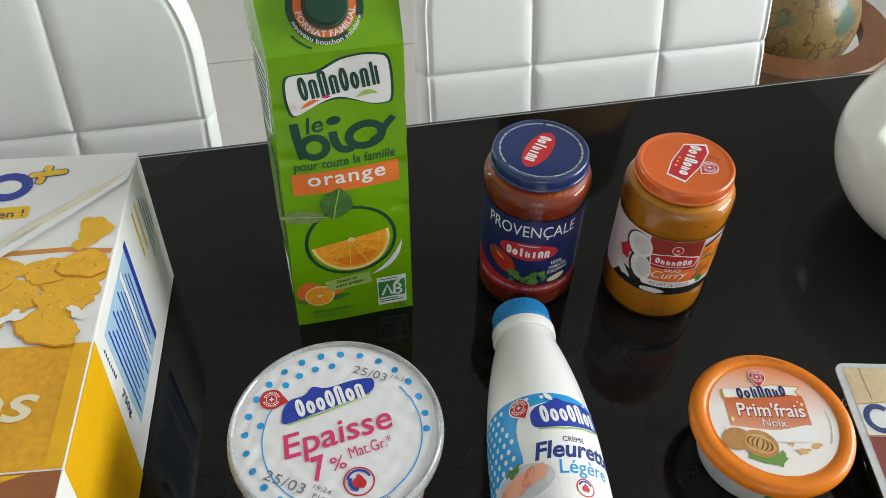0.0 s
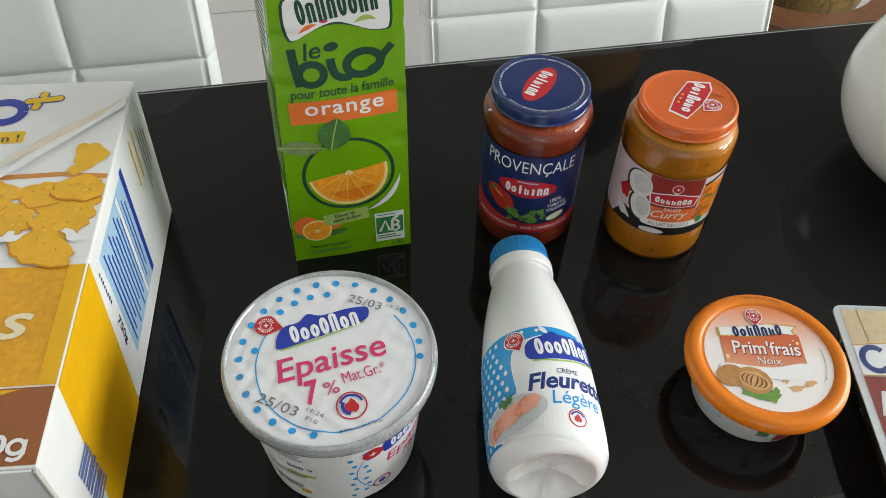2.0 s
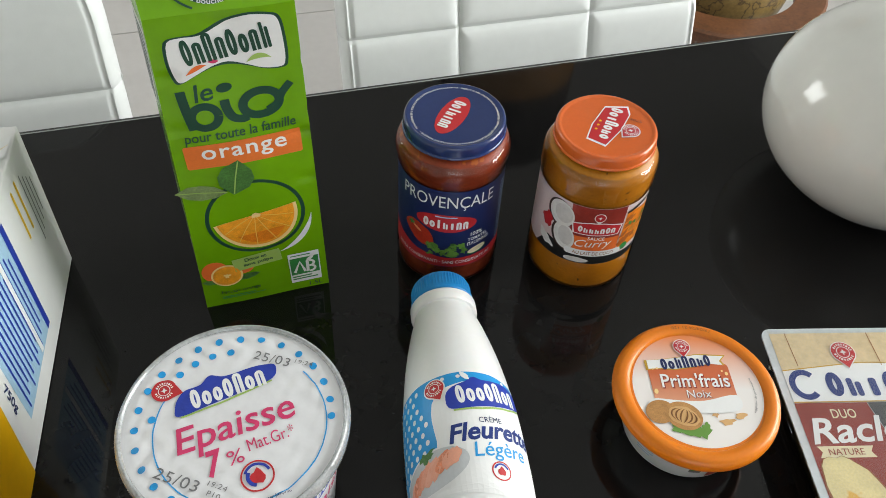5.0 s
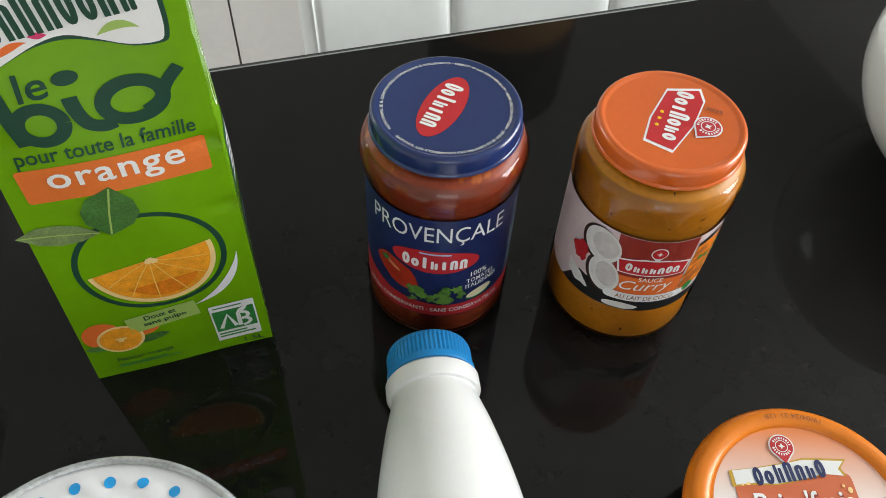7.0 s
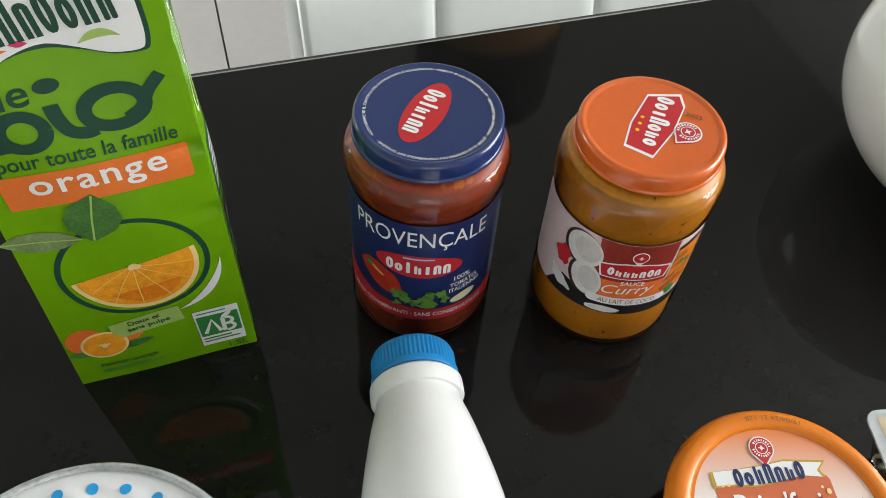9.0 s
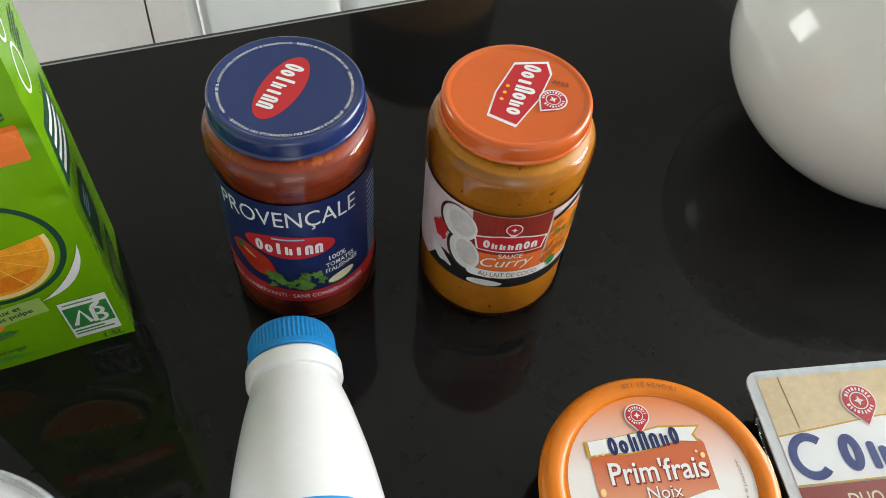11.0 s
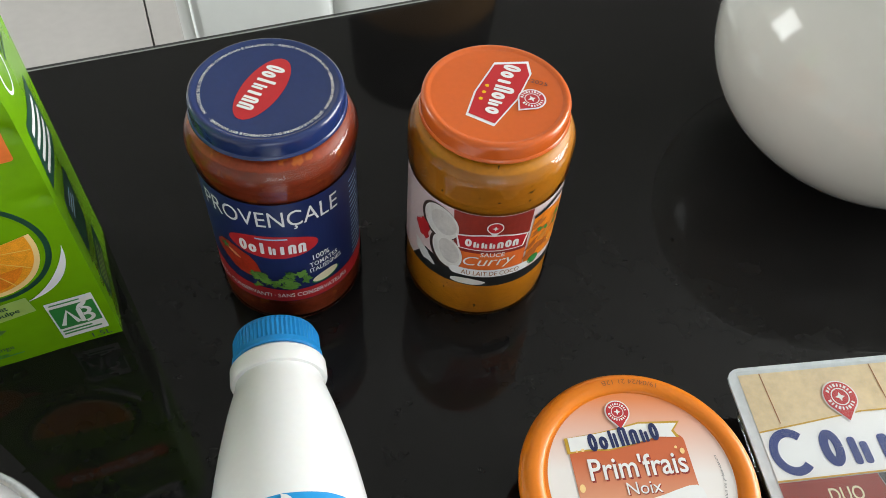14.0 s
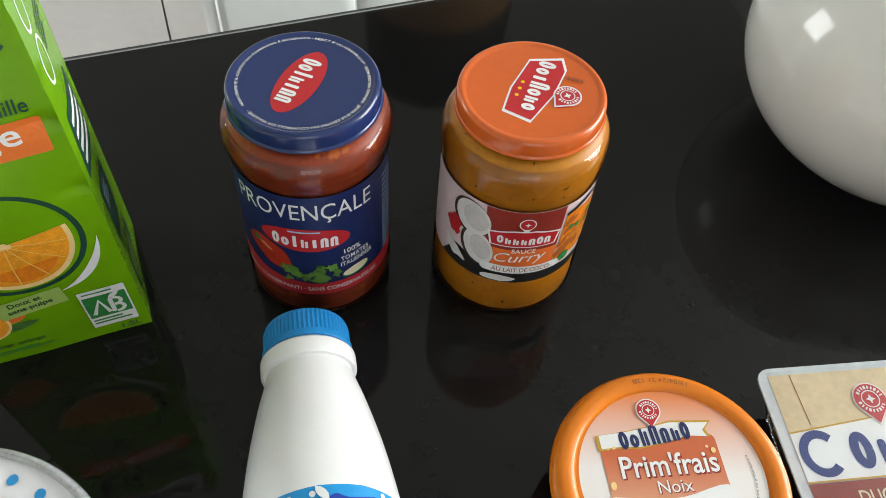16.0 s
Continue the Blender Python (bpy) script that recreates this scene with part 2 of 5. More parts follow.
# ---- globe ----
GC = (0.795, 1.22, 0.508)
globe = thing("globe", pose(GC[0], GC[1], 0), "antique style ochre world globe in a red-brown wooden stand", "globe")


def globe_material():
    m = mat("antique_map", (0.2, 0.13, 0.042), 0.45, var=0.4, scale=22, coat=0.2)
    nt = m.node_tree
    b = nt.nodes["Principled BSDF"]
    old = b.inputs["Base Color"].links[0].from_socket
    tc = nt.nodes.new("ShaderNodeTexCoord")
    n = nt.nodes.new("ShaderNodeTexNoise")
    n.inputs["Scale"].default_value, n.inputs["Detail"].default_value = 24, 8
    nt.links.new(tc.outputs["Object"], n.inputs["Vector"])
    r = nt.nodes.new("ShaderNodeValToRGB")
    els = r.color_ramp.elements
    els[0].position, els[0].color = 0.47, (0, 0, 0, 1)
    els[1].position, els[1].color = 0.52, (0, 0, 0, 1)
    e = els.new(0.495)
    e.color = (1, 1, 1, 1)
    nt.links.new(n.outputs["Fac"], r.inputs[0])
    mx = nt.nodes.new("ShaderNodeMix")
    mx.data_type = "RGBA"
    mx.inputs["B"].default_value = (0.06, 0.035, 0.016, 1)
    nt.links.new(r.outputs[0], mx.inputs["Factor"])
    nt.links.new(old, mx.inputs["A"])
    n2 = nt.nodes.new("ShaderNodeTexNoise")
    n2.inputs["Scale"].default_value = 9
    nt.links.new(tc.outputs["Object"], n2.inputs["Vector"])
    r2 = nt.nodes.new("ShaderNodeValToRGB")
    r2.color_ramp.elements[0].position, r2.color_ramp.elements[1].position = 0.58, 0.66
    nt.links.new(n2.outputs["Fac"], r2.inputs[0])
    mx2 = nt.nodes.new("ShaderNodeMix")
    mx2.data_type = "RGBA"
    mx2.inputs["B"].default_value = (0.05, 0.1, 0.075, 1)
    nt.links.new(r2.outputs[0], mx2.inputs["Factor"])
    nt.links.new(mx.outputs["Result"], mx2.inputs["A"])
    nt.links.new(mx2.outputs["Result"], b.inputs["Base Color"])
    return m


bm = bmesh.new()
bmesh.ops.create_uvsphere(bm, u_segments=64, v_segments=32, radius=0.115)
bm.transform(Matrix.Translation((0, 0, GC[2])))
part("sphere", bm, globe_material(), globe, smooth=True)
part("horizon_ring", lathe_bm([(0.128, GC[2] - 0.03), (0.178, GC[2] - 0.03), (0.18, GC[2] - 0.026), (0.18, GC[2] - 0.012), (0.176, GC[2] - 0.008), (0.128, GC[2] - 0.008)], 64, True), M_WOOD, globe, smooth=True)
for k in range(4):
    a = radians(45 + 90 * k)
    part("leg", rod_bm((0.2 * math.cos(a), 0.2 * math.sin(a), 0), (0.155 * math.cos(a), 0.155 * math.sin(a), GC[2] - 0.028), 0.012, 12, 0.016), M_WOOD, globe, smooth=True)
part("pivot_post", rod_bm((0, 0, 0.12), (0, 0, GC[2] - 0.114), 0.01), M_WOOD, globe)
part("cross_stretcher", rod_bm((-0.13, -0.13, 0.12), (0.13, 0.13, 0.12), 0.009), M_WOOD, globe)
part("cross_stretcher", rod_bm((-0.13, 0.13, 0.12), (0.13, -0.13, 0.12), 0.009), M_WOOD, globe)

# ---- floor lamp, seen mirrored in the table ----
lamp_thing = thing("floor_lamp", pose(0.605, 1.7, 0), "floor lamp with dark shade and amber lower band", "lamp")
part("base_plate", lathe_bm([(0, 0), (0.13, 0), (0.13, 0.012), (0.12, 0.02), (0.012, 0.024), (0, 0.024)], 40), M_DARK_METAL, lamp_thing, smooth=True)
part("pole", rod_bm((0, 0, 0.02), (0, 0, 1.6), 0.011), M_DARK_METAL, lamp_thing, smooth=True)
part("shade", lathe_bm([(0.168, 1.48), (0.158, 1.705), (0.155, 1.705), (0.165, 1.48)], 48, True), M_LAMPSHADE, lamp_thing, smooth=True)
part("amber_band", lathe_bm([(0.171, 1.37), (0.168, 1.478), (0.164, 1.478), (0.167, 1.37)], 48, True), M_AMBER, lamp_thing, "amber lower band of the shade", smooth=True)


# ---- printing on packs ----
def poly(pts):
    bm = bmesh.new()
    f = bm.faces.new([bm.verts.new((x, y, 0)) for x, y in pts])
    f.normal_update()
    if f.normal.z < 0:
        f.normal_flip()
    bmesh.ops.triangulate(bm, faces=[f])
    return bm


def turn2(pts, cx, cy, deg):
    c, s = math.cos(radians(deg)), math.sin(radians(deg))
    return [(cx + x * c - y * s, cy + x * s + y * c) for x, y in pts]


def ell(cx, cy, rx, ry=None, rot=0, n=40, a0=0, a1=360):
    ry = rx if ry is None else ry
    full = a1 - a0 >= 360
    k = n if full else n + 1
    return poly(turn2([(rx * math.cos(radians(a0 + (a1 - a0) * i / n)), ry * math.sin(radians(a0 + (a1 - a0) * i / n))) for i in range(k)], cx, cy, rot))


def ribbon(pts, width, taper=False):
    """A stroke along points; tapered strokes are thick in the middle."""
    bm = bmesh.new()
    n = len(pts)
    L, R = [], []
    for i, (x, y) in enumerate(pts):
        ax, ay = pts[max(i - 1, 0)]
        bx, by = pts[min(i + 1, n - 1)]
        d = math.hypot(bx - ax, by - ay) or 1
        w = width / 2 * (max(0.06, math.sin(math.pi * i / (n - 1))) if taper else 1)
        nx, ny = -(by - ay) / d * w, (bx - ax) / d * w
        L.append(bm.verts.new((x + nx, y + ny, 0)))
        R.append(bm.verts.new((x - nx, y - ny, 0)))
    for i in range(n - 1):
        bm.faces.new((R[i], R[i + 1], L[i + 1], L[i]))
    return bm


def arc(cx, cy, rx, ry, a0, a1, width, n=40, rot=0, taper=False):
    return ribbon(turn2([(rx * math.cos(radians(a0 + (a1 - a0) * i / n)), ry * math.sin(radians(a0 + (a1 - a0) * i / n))) for i in range(n + 1)], cx, cy, rot), width, taper)


def rrect(cx, cy, w, h, r=0.001, rot=0):
    pts = []
    for qx, qy, a in ((1, 1, 0), (-1, 1, 90), (-1, -1, 180), (1, -1, 270)):
        for k in range(5):
            t = radians(a + 90 * k / 4)
            pts.append((qx * (w / 2 - r) + r * math.cos(t), qy * (h / 2 - r) + r * math.sin(t)))
    return poly(turn2(pts, cx, cy, rot))


def blob(cx, cy, rx, ry, rot=0, rough=0.15, n=22, seed=0):
    rnd = random.Random(seed)
    k1, k2, p1, p2 = rnd.uniform(0.4, 1), rnd.uniform(0.3, 0.8), rnd.uniform(0, 6), rnd.uniform(0, 6)
    pts = []
    for i in range(n):
        a = 2 * math.pi * i / n
        s = 1 + rough * (k1 * math.sin(3 * a + p1) + k2 * math.sin(5 * a + p2) + 0.3 * math.sin(9 * a + p2) + rnd.uniform(-0.35, 0.35))
        pts.append((rx * s * math.cos(a), ry * s * math.sin(a)))
    return poly(turn2(pts, cx, cy, rot))


def join(*bms):
    out = bmesh.new()
    for bm in bms:
        me = bpy.data.meshes.new("tmp")
        bm.to_mesh(me)
        bm.free()
        out.from_mesh(me)
        bpy.data.meshes.remove(me)
    return out


def text(s, width, cx, cy, rot=0, height=None, shear=0.0, bold=0.0, spacing=1.0):
    """A word as flat letters, fitted to a width (and height) in metres and centred."""
    cu = bpy.data.curves.new("lettering", "FONT")
    cu.body, cu.size, cu.shear, cu.offset, cu.space_character, cu.resolution_u = s, 1.0, shear, bold, spacing, 3
    ob = bpy.data.objects.new("lettering", cu)
    scene.collection.objects.link(ob)
    dg = bpy.context.evaluated_depsgraph_get()
    me = bpy.data.meshes.new_from_object(ob.evaluated_get(dg))
    bm = bmesh.new()
    bm.from_mesh(me)
    bpy.data.objects.remove(ob)
    bpy.data.curves.remove(cu)
    bpy.data.meshes.remove(me)
    xs, ys = [v.co.x for v in bm.verts], [v.co.y for v in bm.verts]
    kx = width / (max(xs) - min(xs))
    ky = kx if height is None else height / (max(ys) - min(ys))
    mx, my = (max(xs) + min(xs)) / 2, (max(ys) + min(ys)) / 2
    bm.transform(Matrix.Translation((cx, cy, 0)) @ Matrix.Rotation(radians(rot), 4, "Z") @ Matrix.Diagonal((kx, ky, 1, 1)) @ Matrix.Translation((-mx, -my, 0)))
    bmesh.ops.triangulate(bm, faces=bm.faces[:])
    return bm


def strokes(cx, cy, w, h, n, rot=0, seed=1):
    """A row of plain bars and open bows, in place of a maker's name."""
    rnd = random.Random(seed)
    out = []
    cell = w / n
    t = min(cell * 0.34, h * 0.26)
    for i in range(n):
        x = -w / 2 + cell * (i + 0.5)
        hh = h if i == 0 or rnd.random() < 0.2 else h * 0.74
        y = -h / 2 + hh / 2
        (px, py), = turn2([(x, y)], cx, cy, rot)
        kind = "ring" if i == 0 else rnd.choice(("ring", "arch", "bar", "ring", "arch", "pair"))
        if kind == "ring":
            out.append(arc(px, py, cell * 0.42 - t * 0.5, hh / 2 - t * 0.5, 0, 360, t, 26, rot))
        elif kind == "bar":
            out.append(rrect(px, py, t * 1.15, hh, t * 0.4, rot))
        elif kind == "arch":
            ax, ay = cell * 0.4 - t * 0.5, hh / 2
            line = [(-ax, -ay)] + [(-ax * math.cos(radians(q)), ay - ax * (1 - math.sin(radians(q)))) for q in range(0, 181, 20)] + [(ax, -ay)]
            out.append(ribbon(turn2([(x + u, y + v) for u, v in line], cx, cy, rot), t))
        else:
            for k in (-1, 1):
                (qx, qy), = turn2([(x + k * cell * 0.2, y - (0.1 * hh if k > 0 else 0))], cx, cy, rot)
                out.append(rrect(qx, qy, t * 0.9, hh * (0.8 if k > 0 else 1), t * 0.35, rot))
    return out


def seal_print(cx, cy, r):
    """Fine bars round a seal, in place of its small lettering."""
    out = []
    for k in range(22):
        if k in (0, 11, 10, 21):
            continue
        a = 2 * math.pi * k / 22
        out.append(rrect(cx + r * math.cos(a), cy + r * math.sin(a), r * 0.27, r * (0.13 if k % 3 else 0.2), r * 0.03, math.degrees(a)))
    return join(*out)


def rounded(pts, k=5):
    """A closed smooth outline through the points."""
    out, n = [], len(pts)
    for i in range(n):
        p0, p1, p2, p3 = pts[i - 1], pts[i], pts[(i + 1) % n], pts[(i + 2) % n]
        for s in range(k):
            t = s / k
            out.append(tuple(0.5 * (2 * b + (c - a) * t + (2 * a - 5 * b + 4 * c - d) * t * t + (3 * b - a - 3 * c + d) * t ** 3) for a, b, c, d in zip(p0, p1, p2, p3)))
    return out


def star(cx, cy, r):
    return poly([((r if i % 2 == 0 else r * 0.42) * math.cos(math.pi * i / 4) + cx, (r if i % 2 == 0 else r * 0.42) * math.sin(math.pi * i / 4) + cy) for i in range(8)])


def lines(cx, cy, w, h, n, rot=0, seed=1, fill=0.5):
    """Rows of plain bars, in place of small print."""
    rnd = random.Random(seed)
    out = []
    for i in range(n):
        y = h / 2 - h * (i + 0.5) / n
        k = rnd.uniform(0.7, 1.0)
        (px, py), = turn2([(-w * (1 - k) / 2, y)], cx, cy, rot)
        out.append(rrect(px, py, w * k, h / n * fill, h / n * fill * 0.3, rot))
    return out


def badge(cx, cy, r, rot=0):
    """Round seal with a point below."""
    pts = [(r * math.cos(radians(a)), r * math.sin(radians(a))) for a in range(-50, 231, 10)] + [(0, -1.55 * r)]
    return poly(turn2(pts, cx, cy, rot))


def leaf(cx, cy, L, w, rot):
    return poly(turn2([(-L / 2, 0), (-L / 4, w * 0.42), (0, w / 2), (L / 4, w * 0.4), (L / 2, 0.0), (L / 4, -w * 0.38), (0, -w / 2), (-L / 4, -w * 0.4)], cx, cy, rot))


def decal(name, bm, surf, layer, material, parent, label="", step=None):
    """Lays a flat shape, or each of a list of shapes, on a surface, a hair above it."""
    if isinstance(bm, list):
        return [decal(name, one, surf, layer + 0.1 * (k % 9), material, parent, label, step) for k, one in enumerate(bm)]
    if step:
        us, vs = [v.co.x for v in bm.verts], [v.co.y for v in bm.verts]
        for axis, lo, hi in ((0, min(us), max(us)), (1, min(vs), max(vs))):
            k = math.ceil(lo / step) * step
            while k < hi:
                co, no = ((k, 0, 0), (1, 0, 0)) if axis == 0 else ((0, k, 0), (0, 1, 0))
                bmesh.ops.bisect_plane(bm, geom=bm.verts[:] + bm.edges[:] + bm.faces[:], plane_co=co, plane_no=no)
                k += step
    for v in bm.verts:
        v.co = surf(v.co.x, v.co.y, 0.00012 + 0.00013 * layer)
    return part(name, bm, material, parent, label)


def on_plane(o, ux, uy):
    o, ux, uy = Vector(o), Vector(ux).normalized(), Vector(uy).normalized()
    nn = ux.cross(uy)
    return lambda u, v, h: o + ux * u + uy * v + nn * h


def on_lathe(profile, ref, ref_r):
    """Arc length u (at radius ref_r) and height v on a revolved body; ref: the azimuth, in degrees, of u = 0."""
    zs, rs = [p[1] for p in profile], [p[0] for p in profile]

    def f(u, v, h):
        r = float(np.interp(v, zs, rs)) + h
        a = radians(ref) + u / ref_r
        return Vector((r * math.cos(a), r * math.sin(a), v))
    return f


def around(surf, cx, cy, r):
    """Bends a line of print into a circle: u runs along the arc of radius r round (cx, cy), from its foot, v outwards is down."""
    def f(u, v, h):
        a = -math.pi / 2 + u / r
        return surf(cx + (r - v) * math.cos(a), cy + (r - v) * math.sin(a), h)
    return f


def ink(name, colour, rough=0.4, var=0.05, **kw):
    return mat(name, colour, rough, var=var, scale=kw.pop("scale", 60), **kw)


def island_ink(name, c1, c2, rough=0.45):
    """Print whose pieces differ in shade."""
    m = mat(name, c1, rough, var=0.35, scale=110)
    nt = m.node_tree
    b = nt.nodes["Principled BSDF"]
    old = b.inputs["Base Color"].links[0].from_socket
    g = nt.nodes.new("ShaderNodeNewGeometry")
    mx = nt.nodes.new("ShaderNodeMix")
    mx.data_type = "RGBA"
    mx.inputs["B"].default_value = (*c2, 1)
    nt.links.new(g.outputs["Random Per Island"], mx.inputs["Factor"])
    nt.links.new(old, mx.inputs["A"])
    nt.links.new(mx.outputs["Result"], b.inputs["Base Color"])
    return m


mm = 0.001
I_WHITE = ink("white_ink", (0.8, 0.8, 0.8), var=0.02)
I_CREAM = ink("cream_ink", (0.78, 0.7, 0.48))
I_DKGREEN = ink("dark_green_ink", (0.012, 0.06, 0.035))
I_GREEN = ink("green_ink", (0.03, 0.22, 0.05))
I_PALEGREEN = ink("pale_green_ink", (0.34, 0.5, 0.12))
I_ORANGE = ink("orange_ink", (0.78, 0.16, 0.03))
I_ORANGE_PALE = ink("pale_orange_ink", (0.76, 0.3, 0.14))
I_SLICE = ink("orange_flesh_print", (0.88, 0.35, 0.02), var=0.3, scale=180)
I_SLICE_DK = ink("orange_segment_print", (0.78, 0.22, 0.012), var=0.3, scale=150)
I_SEGMENT = ink("segment_wall_print", (0.9, 0.55, 0.14))
I_PEEL = ink("peel_print", (0.9, 0.64, 0.28))
I_LEAF = ink("leaf_print", (0.06, 0.17, 0.035), var=0.5, scale=90)
I_LEAF2 = ink("pale_leaf_print", (0.17, 0.24, 0.09), var=0.5, scale=90)
I_PARSLEY = island_ink("parsley_print", (0.035, 0.12, 0.02), (0.14, 0.3, 0.05))
I_RED = ink("red_ink", (0.5, 0.022, 0.028))
I_BRICK = ink("brick_red_ink", (0.27, 0.03, 0.02), var=0.12)
I_PINK = ink("raspberry_ink", (0.6, 0.04, 0.14))
I_BLUE = ink("royal_blue_ink", (0.02, 0.045, 0.36))
I_BARBLUE = ink("faded_blue_ink", (0.13, 0.17, 0.42))
I_NAVY = ink("navy_ink", (0.012, 0.022, 0.1))
I_SKY = ink("sky_blue_ink", (0.015, 0.3, 0.68))
I_PALEBLUE = ink("pale_blue_ink", (0.36, 0.55, 0.72))
I_BLACK = ink("black_ink", (0.015, 0.015, 0.015))
I_GREY = ink("grey_ink", (0.16, 0.16, 0.17))
I_YELLOW = ink("yellow_ink", (0.8, 0.5, 0.01))
I_GOLD = ink("gold_ink", (0.55, 0.33, 0.03))
I_BROWN = ink("brown_ink", (0.3, 0.1, 0.03), var=0.1)
I_FLAKE = island_ink("golden_flake_print", (0.72, 0.34, 0.008), (0.84, 0.5, 0.03))
I_FLAKE_SHADE = ink("flake_crease_print", (0.6, 0.25, 0.008), var=0.3)
I_FLAKE_HI = ink("flake_highlight_print", (0.86, 0.53, 0.06), var=0.2, scale=200)
I_FLAKE_DK = ink("flake_shade_print", (0.56, 0.22, 0.008), var=0.3)
I_ORANGE_BOWL = ink("bowl_rim_print", (0.6, 0.26, 0.05), var=0.2)
I_BEAM = ink("milk_stream_print", (0.74, 0.66, 0.5), var=0.15)
I_TRAYBLUE = ink("dark_blue_ink", (0.014, 0.035, 0.19))
I_PLATE = ink("plate_print", (0.56, 0.58, 0.6), var=0.06)
I_TOMATO = ink("tomato_print", (0.42, 0.03, 0.012), var=0.3)
I_SALMON = island_ink("salmon_print", (0.75, 0.25, 0.13), (0.85, 0.42, 0.3))
I_NUT = island_ink("nut_print", (0.55, 0.29, 0.09), (0.66, 0.4, 0.17))
I_NUT_DK = ink("nut_shell_print", (0.46, 0.23, 0.075), var=0.35, scale=160)
I_NUT_SHADE = ink("nut_shade_print", (0.2, 0.08, 0.02), var=0.3)
I_CHEESE = ink("cheese_print", (0.72, 0.62, 0.34), var=0.15, scale=70, speck=((0.7, 0.42, 0.08), 60, 0.6))
I_PLANK = ink("pale_plank_print", (0.68, 0.55, 0.35), var=0.16, scale=30)
I_DISH = island_ink("dish_print", (0.75, 0.28, 0.03), (0.4, 0.1, 0.02))
I_ORANGE_BANNER = ink("orange_banner_ink", (0.74, 0.17, 0.03), var=0.08)

M_LIME = mat("lime_green_carton", (0.152, 0.362, 0.003), 0.25, var=0.07, scale=12, bump=0.4, bump_scale=30)
M_CARD = mat("white_card", (0.78, 0.78, 0.77), 0.45, var=0.03, scale=6, bump=0.08, bump_scale=60)
M_CARD_IN = mat("grey_card", (0.5, 0.48, 0.44), 0.8, var=0.1)
M_YELLOW = mat("golden_yellow_card", (0.78, 0.42, 0.004), 0.4, var=0.08, scale=14)
M_FLAKE_BG = mat("flake_field_card", (0.72, 0.35, 0.012), 0.4, var=0.22, scale=28)
M_NAVY = mat("navy_lid_paint", (0.012, 0.028, 0.12), 0.24, var=0.08, coat=0.4, bump=0.05)
M_ORANGE_LID = mat("orange_lid_paint", (0.63, 0.115, 0.016), 0.24, var=0.05, coat=0.4, bump=0.05)
M_TOMATO = mat("tomato_sauce", (0.27, 0.042, 0.014), 0.4, var=0.35, scale=45, speck=((0.42, 0.1, 0.015), 110, 0.62))
M_CURRY = mat("curry_sauce", (0.5, 0.19, 0.008), 0.4, var=0.2, scale=40, speck=((0.09, 0.04, 0.008), 240, 0.7))
M_PLASTIC_WHITE = mat("white_plastic", (0.8, 0.8, 0.79), 0.3, var=0.02, subsurface=0.1)
M_BOTTLE = mat("glossy_white_bottle_plastic", (0.84, 0.84, 0.84), 0.3, var=0.02, coat=0.4, subsurface=0.1)
M_FOIL = mat("white_foil_film", (0.74, 0.74, 0.76), 0.2, var=0.03, bump=0.3, bump_scale=70)
M_BLUE_CAP = mat("sky_blue_plastic", (0.015, 0.25, 0.62), 0.35, var=0.04)
M_ORANGE_PLASTIC = mat("orange_plastic", (0.74, 0.2, 0.008), 0.28, var=0.05, subsurface=0.1)
M_RED_FILM = mat("glossy_red_film", (0.48, 0.03, 0.03), 0.12, var=0.2, coat=0.6, scale=25, bump=0.5, bump_scale=45)
M_CAP_GREEN = mat("dark_green_cap", (0.01, 0.05, 0.03), 0.35)


def clear_material(name, tint, mix, rough=0.05):
    """Thin clear plastic or glass: see-through with real gloss."""
    m = bpy.data.materials.new(name)
    m.use_nodes = True
    nt = m.node_tree
    nt.nodes.clear()
    out = nt.nodes.new("ShaderNodeOutputMaterial")
    tr = nt.nodes.new("ShaderNodeBsdfTransparent")
    tr.inputs[0].default_value = (*tint, 1)
    gl = nt.nodes.new("ShaderNodeBsdfGlossy")
    gl.inputs["Roughness"].default_value = rough
    fr = nt.nodes.new("ShaderNodeFresnel")
    fr.inputs[0].default_value = mix
    mx = nt.nodes.new("ShaderNodeMixShader")
    nt.links.new(fr.outputs[0], mx.inputs[0])
    nt.links.new(tr.outputs[0], mx.inputs[1])
    nt.links.new(gl.outputs[0], mx.inputs[2])
    nt.links.new(mx.outputs[0], out.inputs[0])
    return m


M_JAR_GLASS = clear_material("clear_jar_glass", (0.96, 0.97, 0.96), 1.52, 0.02)
M_CLEAR = clear_material("clear_plastic", (0.93, 0.94, 0.94), 1.6, 0.06)
M_RIM = mat("clear_plastic_rim", (0.6, 0.62, 0.63), 0.1, var=0.4, scale=70, trans=0.5, coat=1.0, bump=0.5, bump_scale=120)

def sheet(u0, u1, v0, v1, nu, nv):
    bm = bmesh.new()
    g = [[bm.verts.new((u0 + (u1 - u0) * i / nu, v0 + (v1 - v0) * j / nv, 0)) for i in range(nu + 1)] for j in range(nv + 1)]
    for j in range(nv):
        for i in range(nu):
            bm.faces.new((g[j][i], g[j][i + 1], g[j + 1][i + 1], g[j + 1][i]))
    return bm


# ---- juice carton ----
carton = thing("juice_carton", pose(-0.0455, 0.4985, T, 0, 0, 2.0), "tall lime green fruit juice carton with printed front", "juice carton")
CW, CD, CH = 0.091, 0.072, 0.243


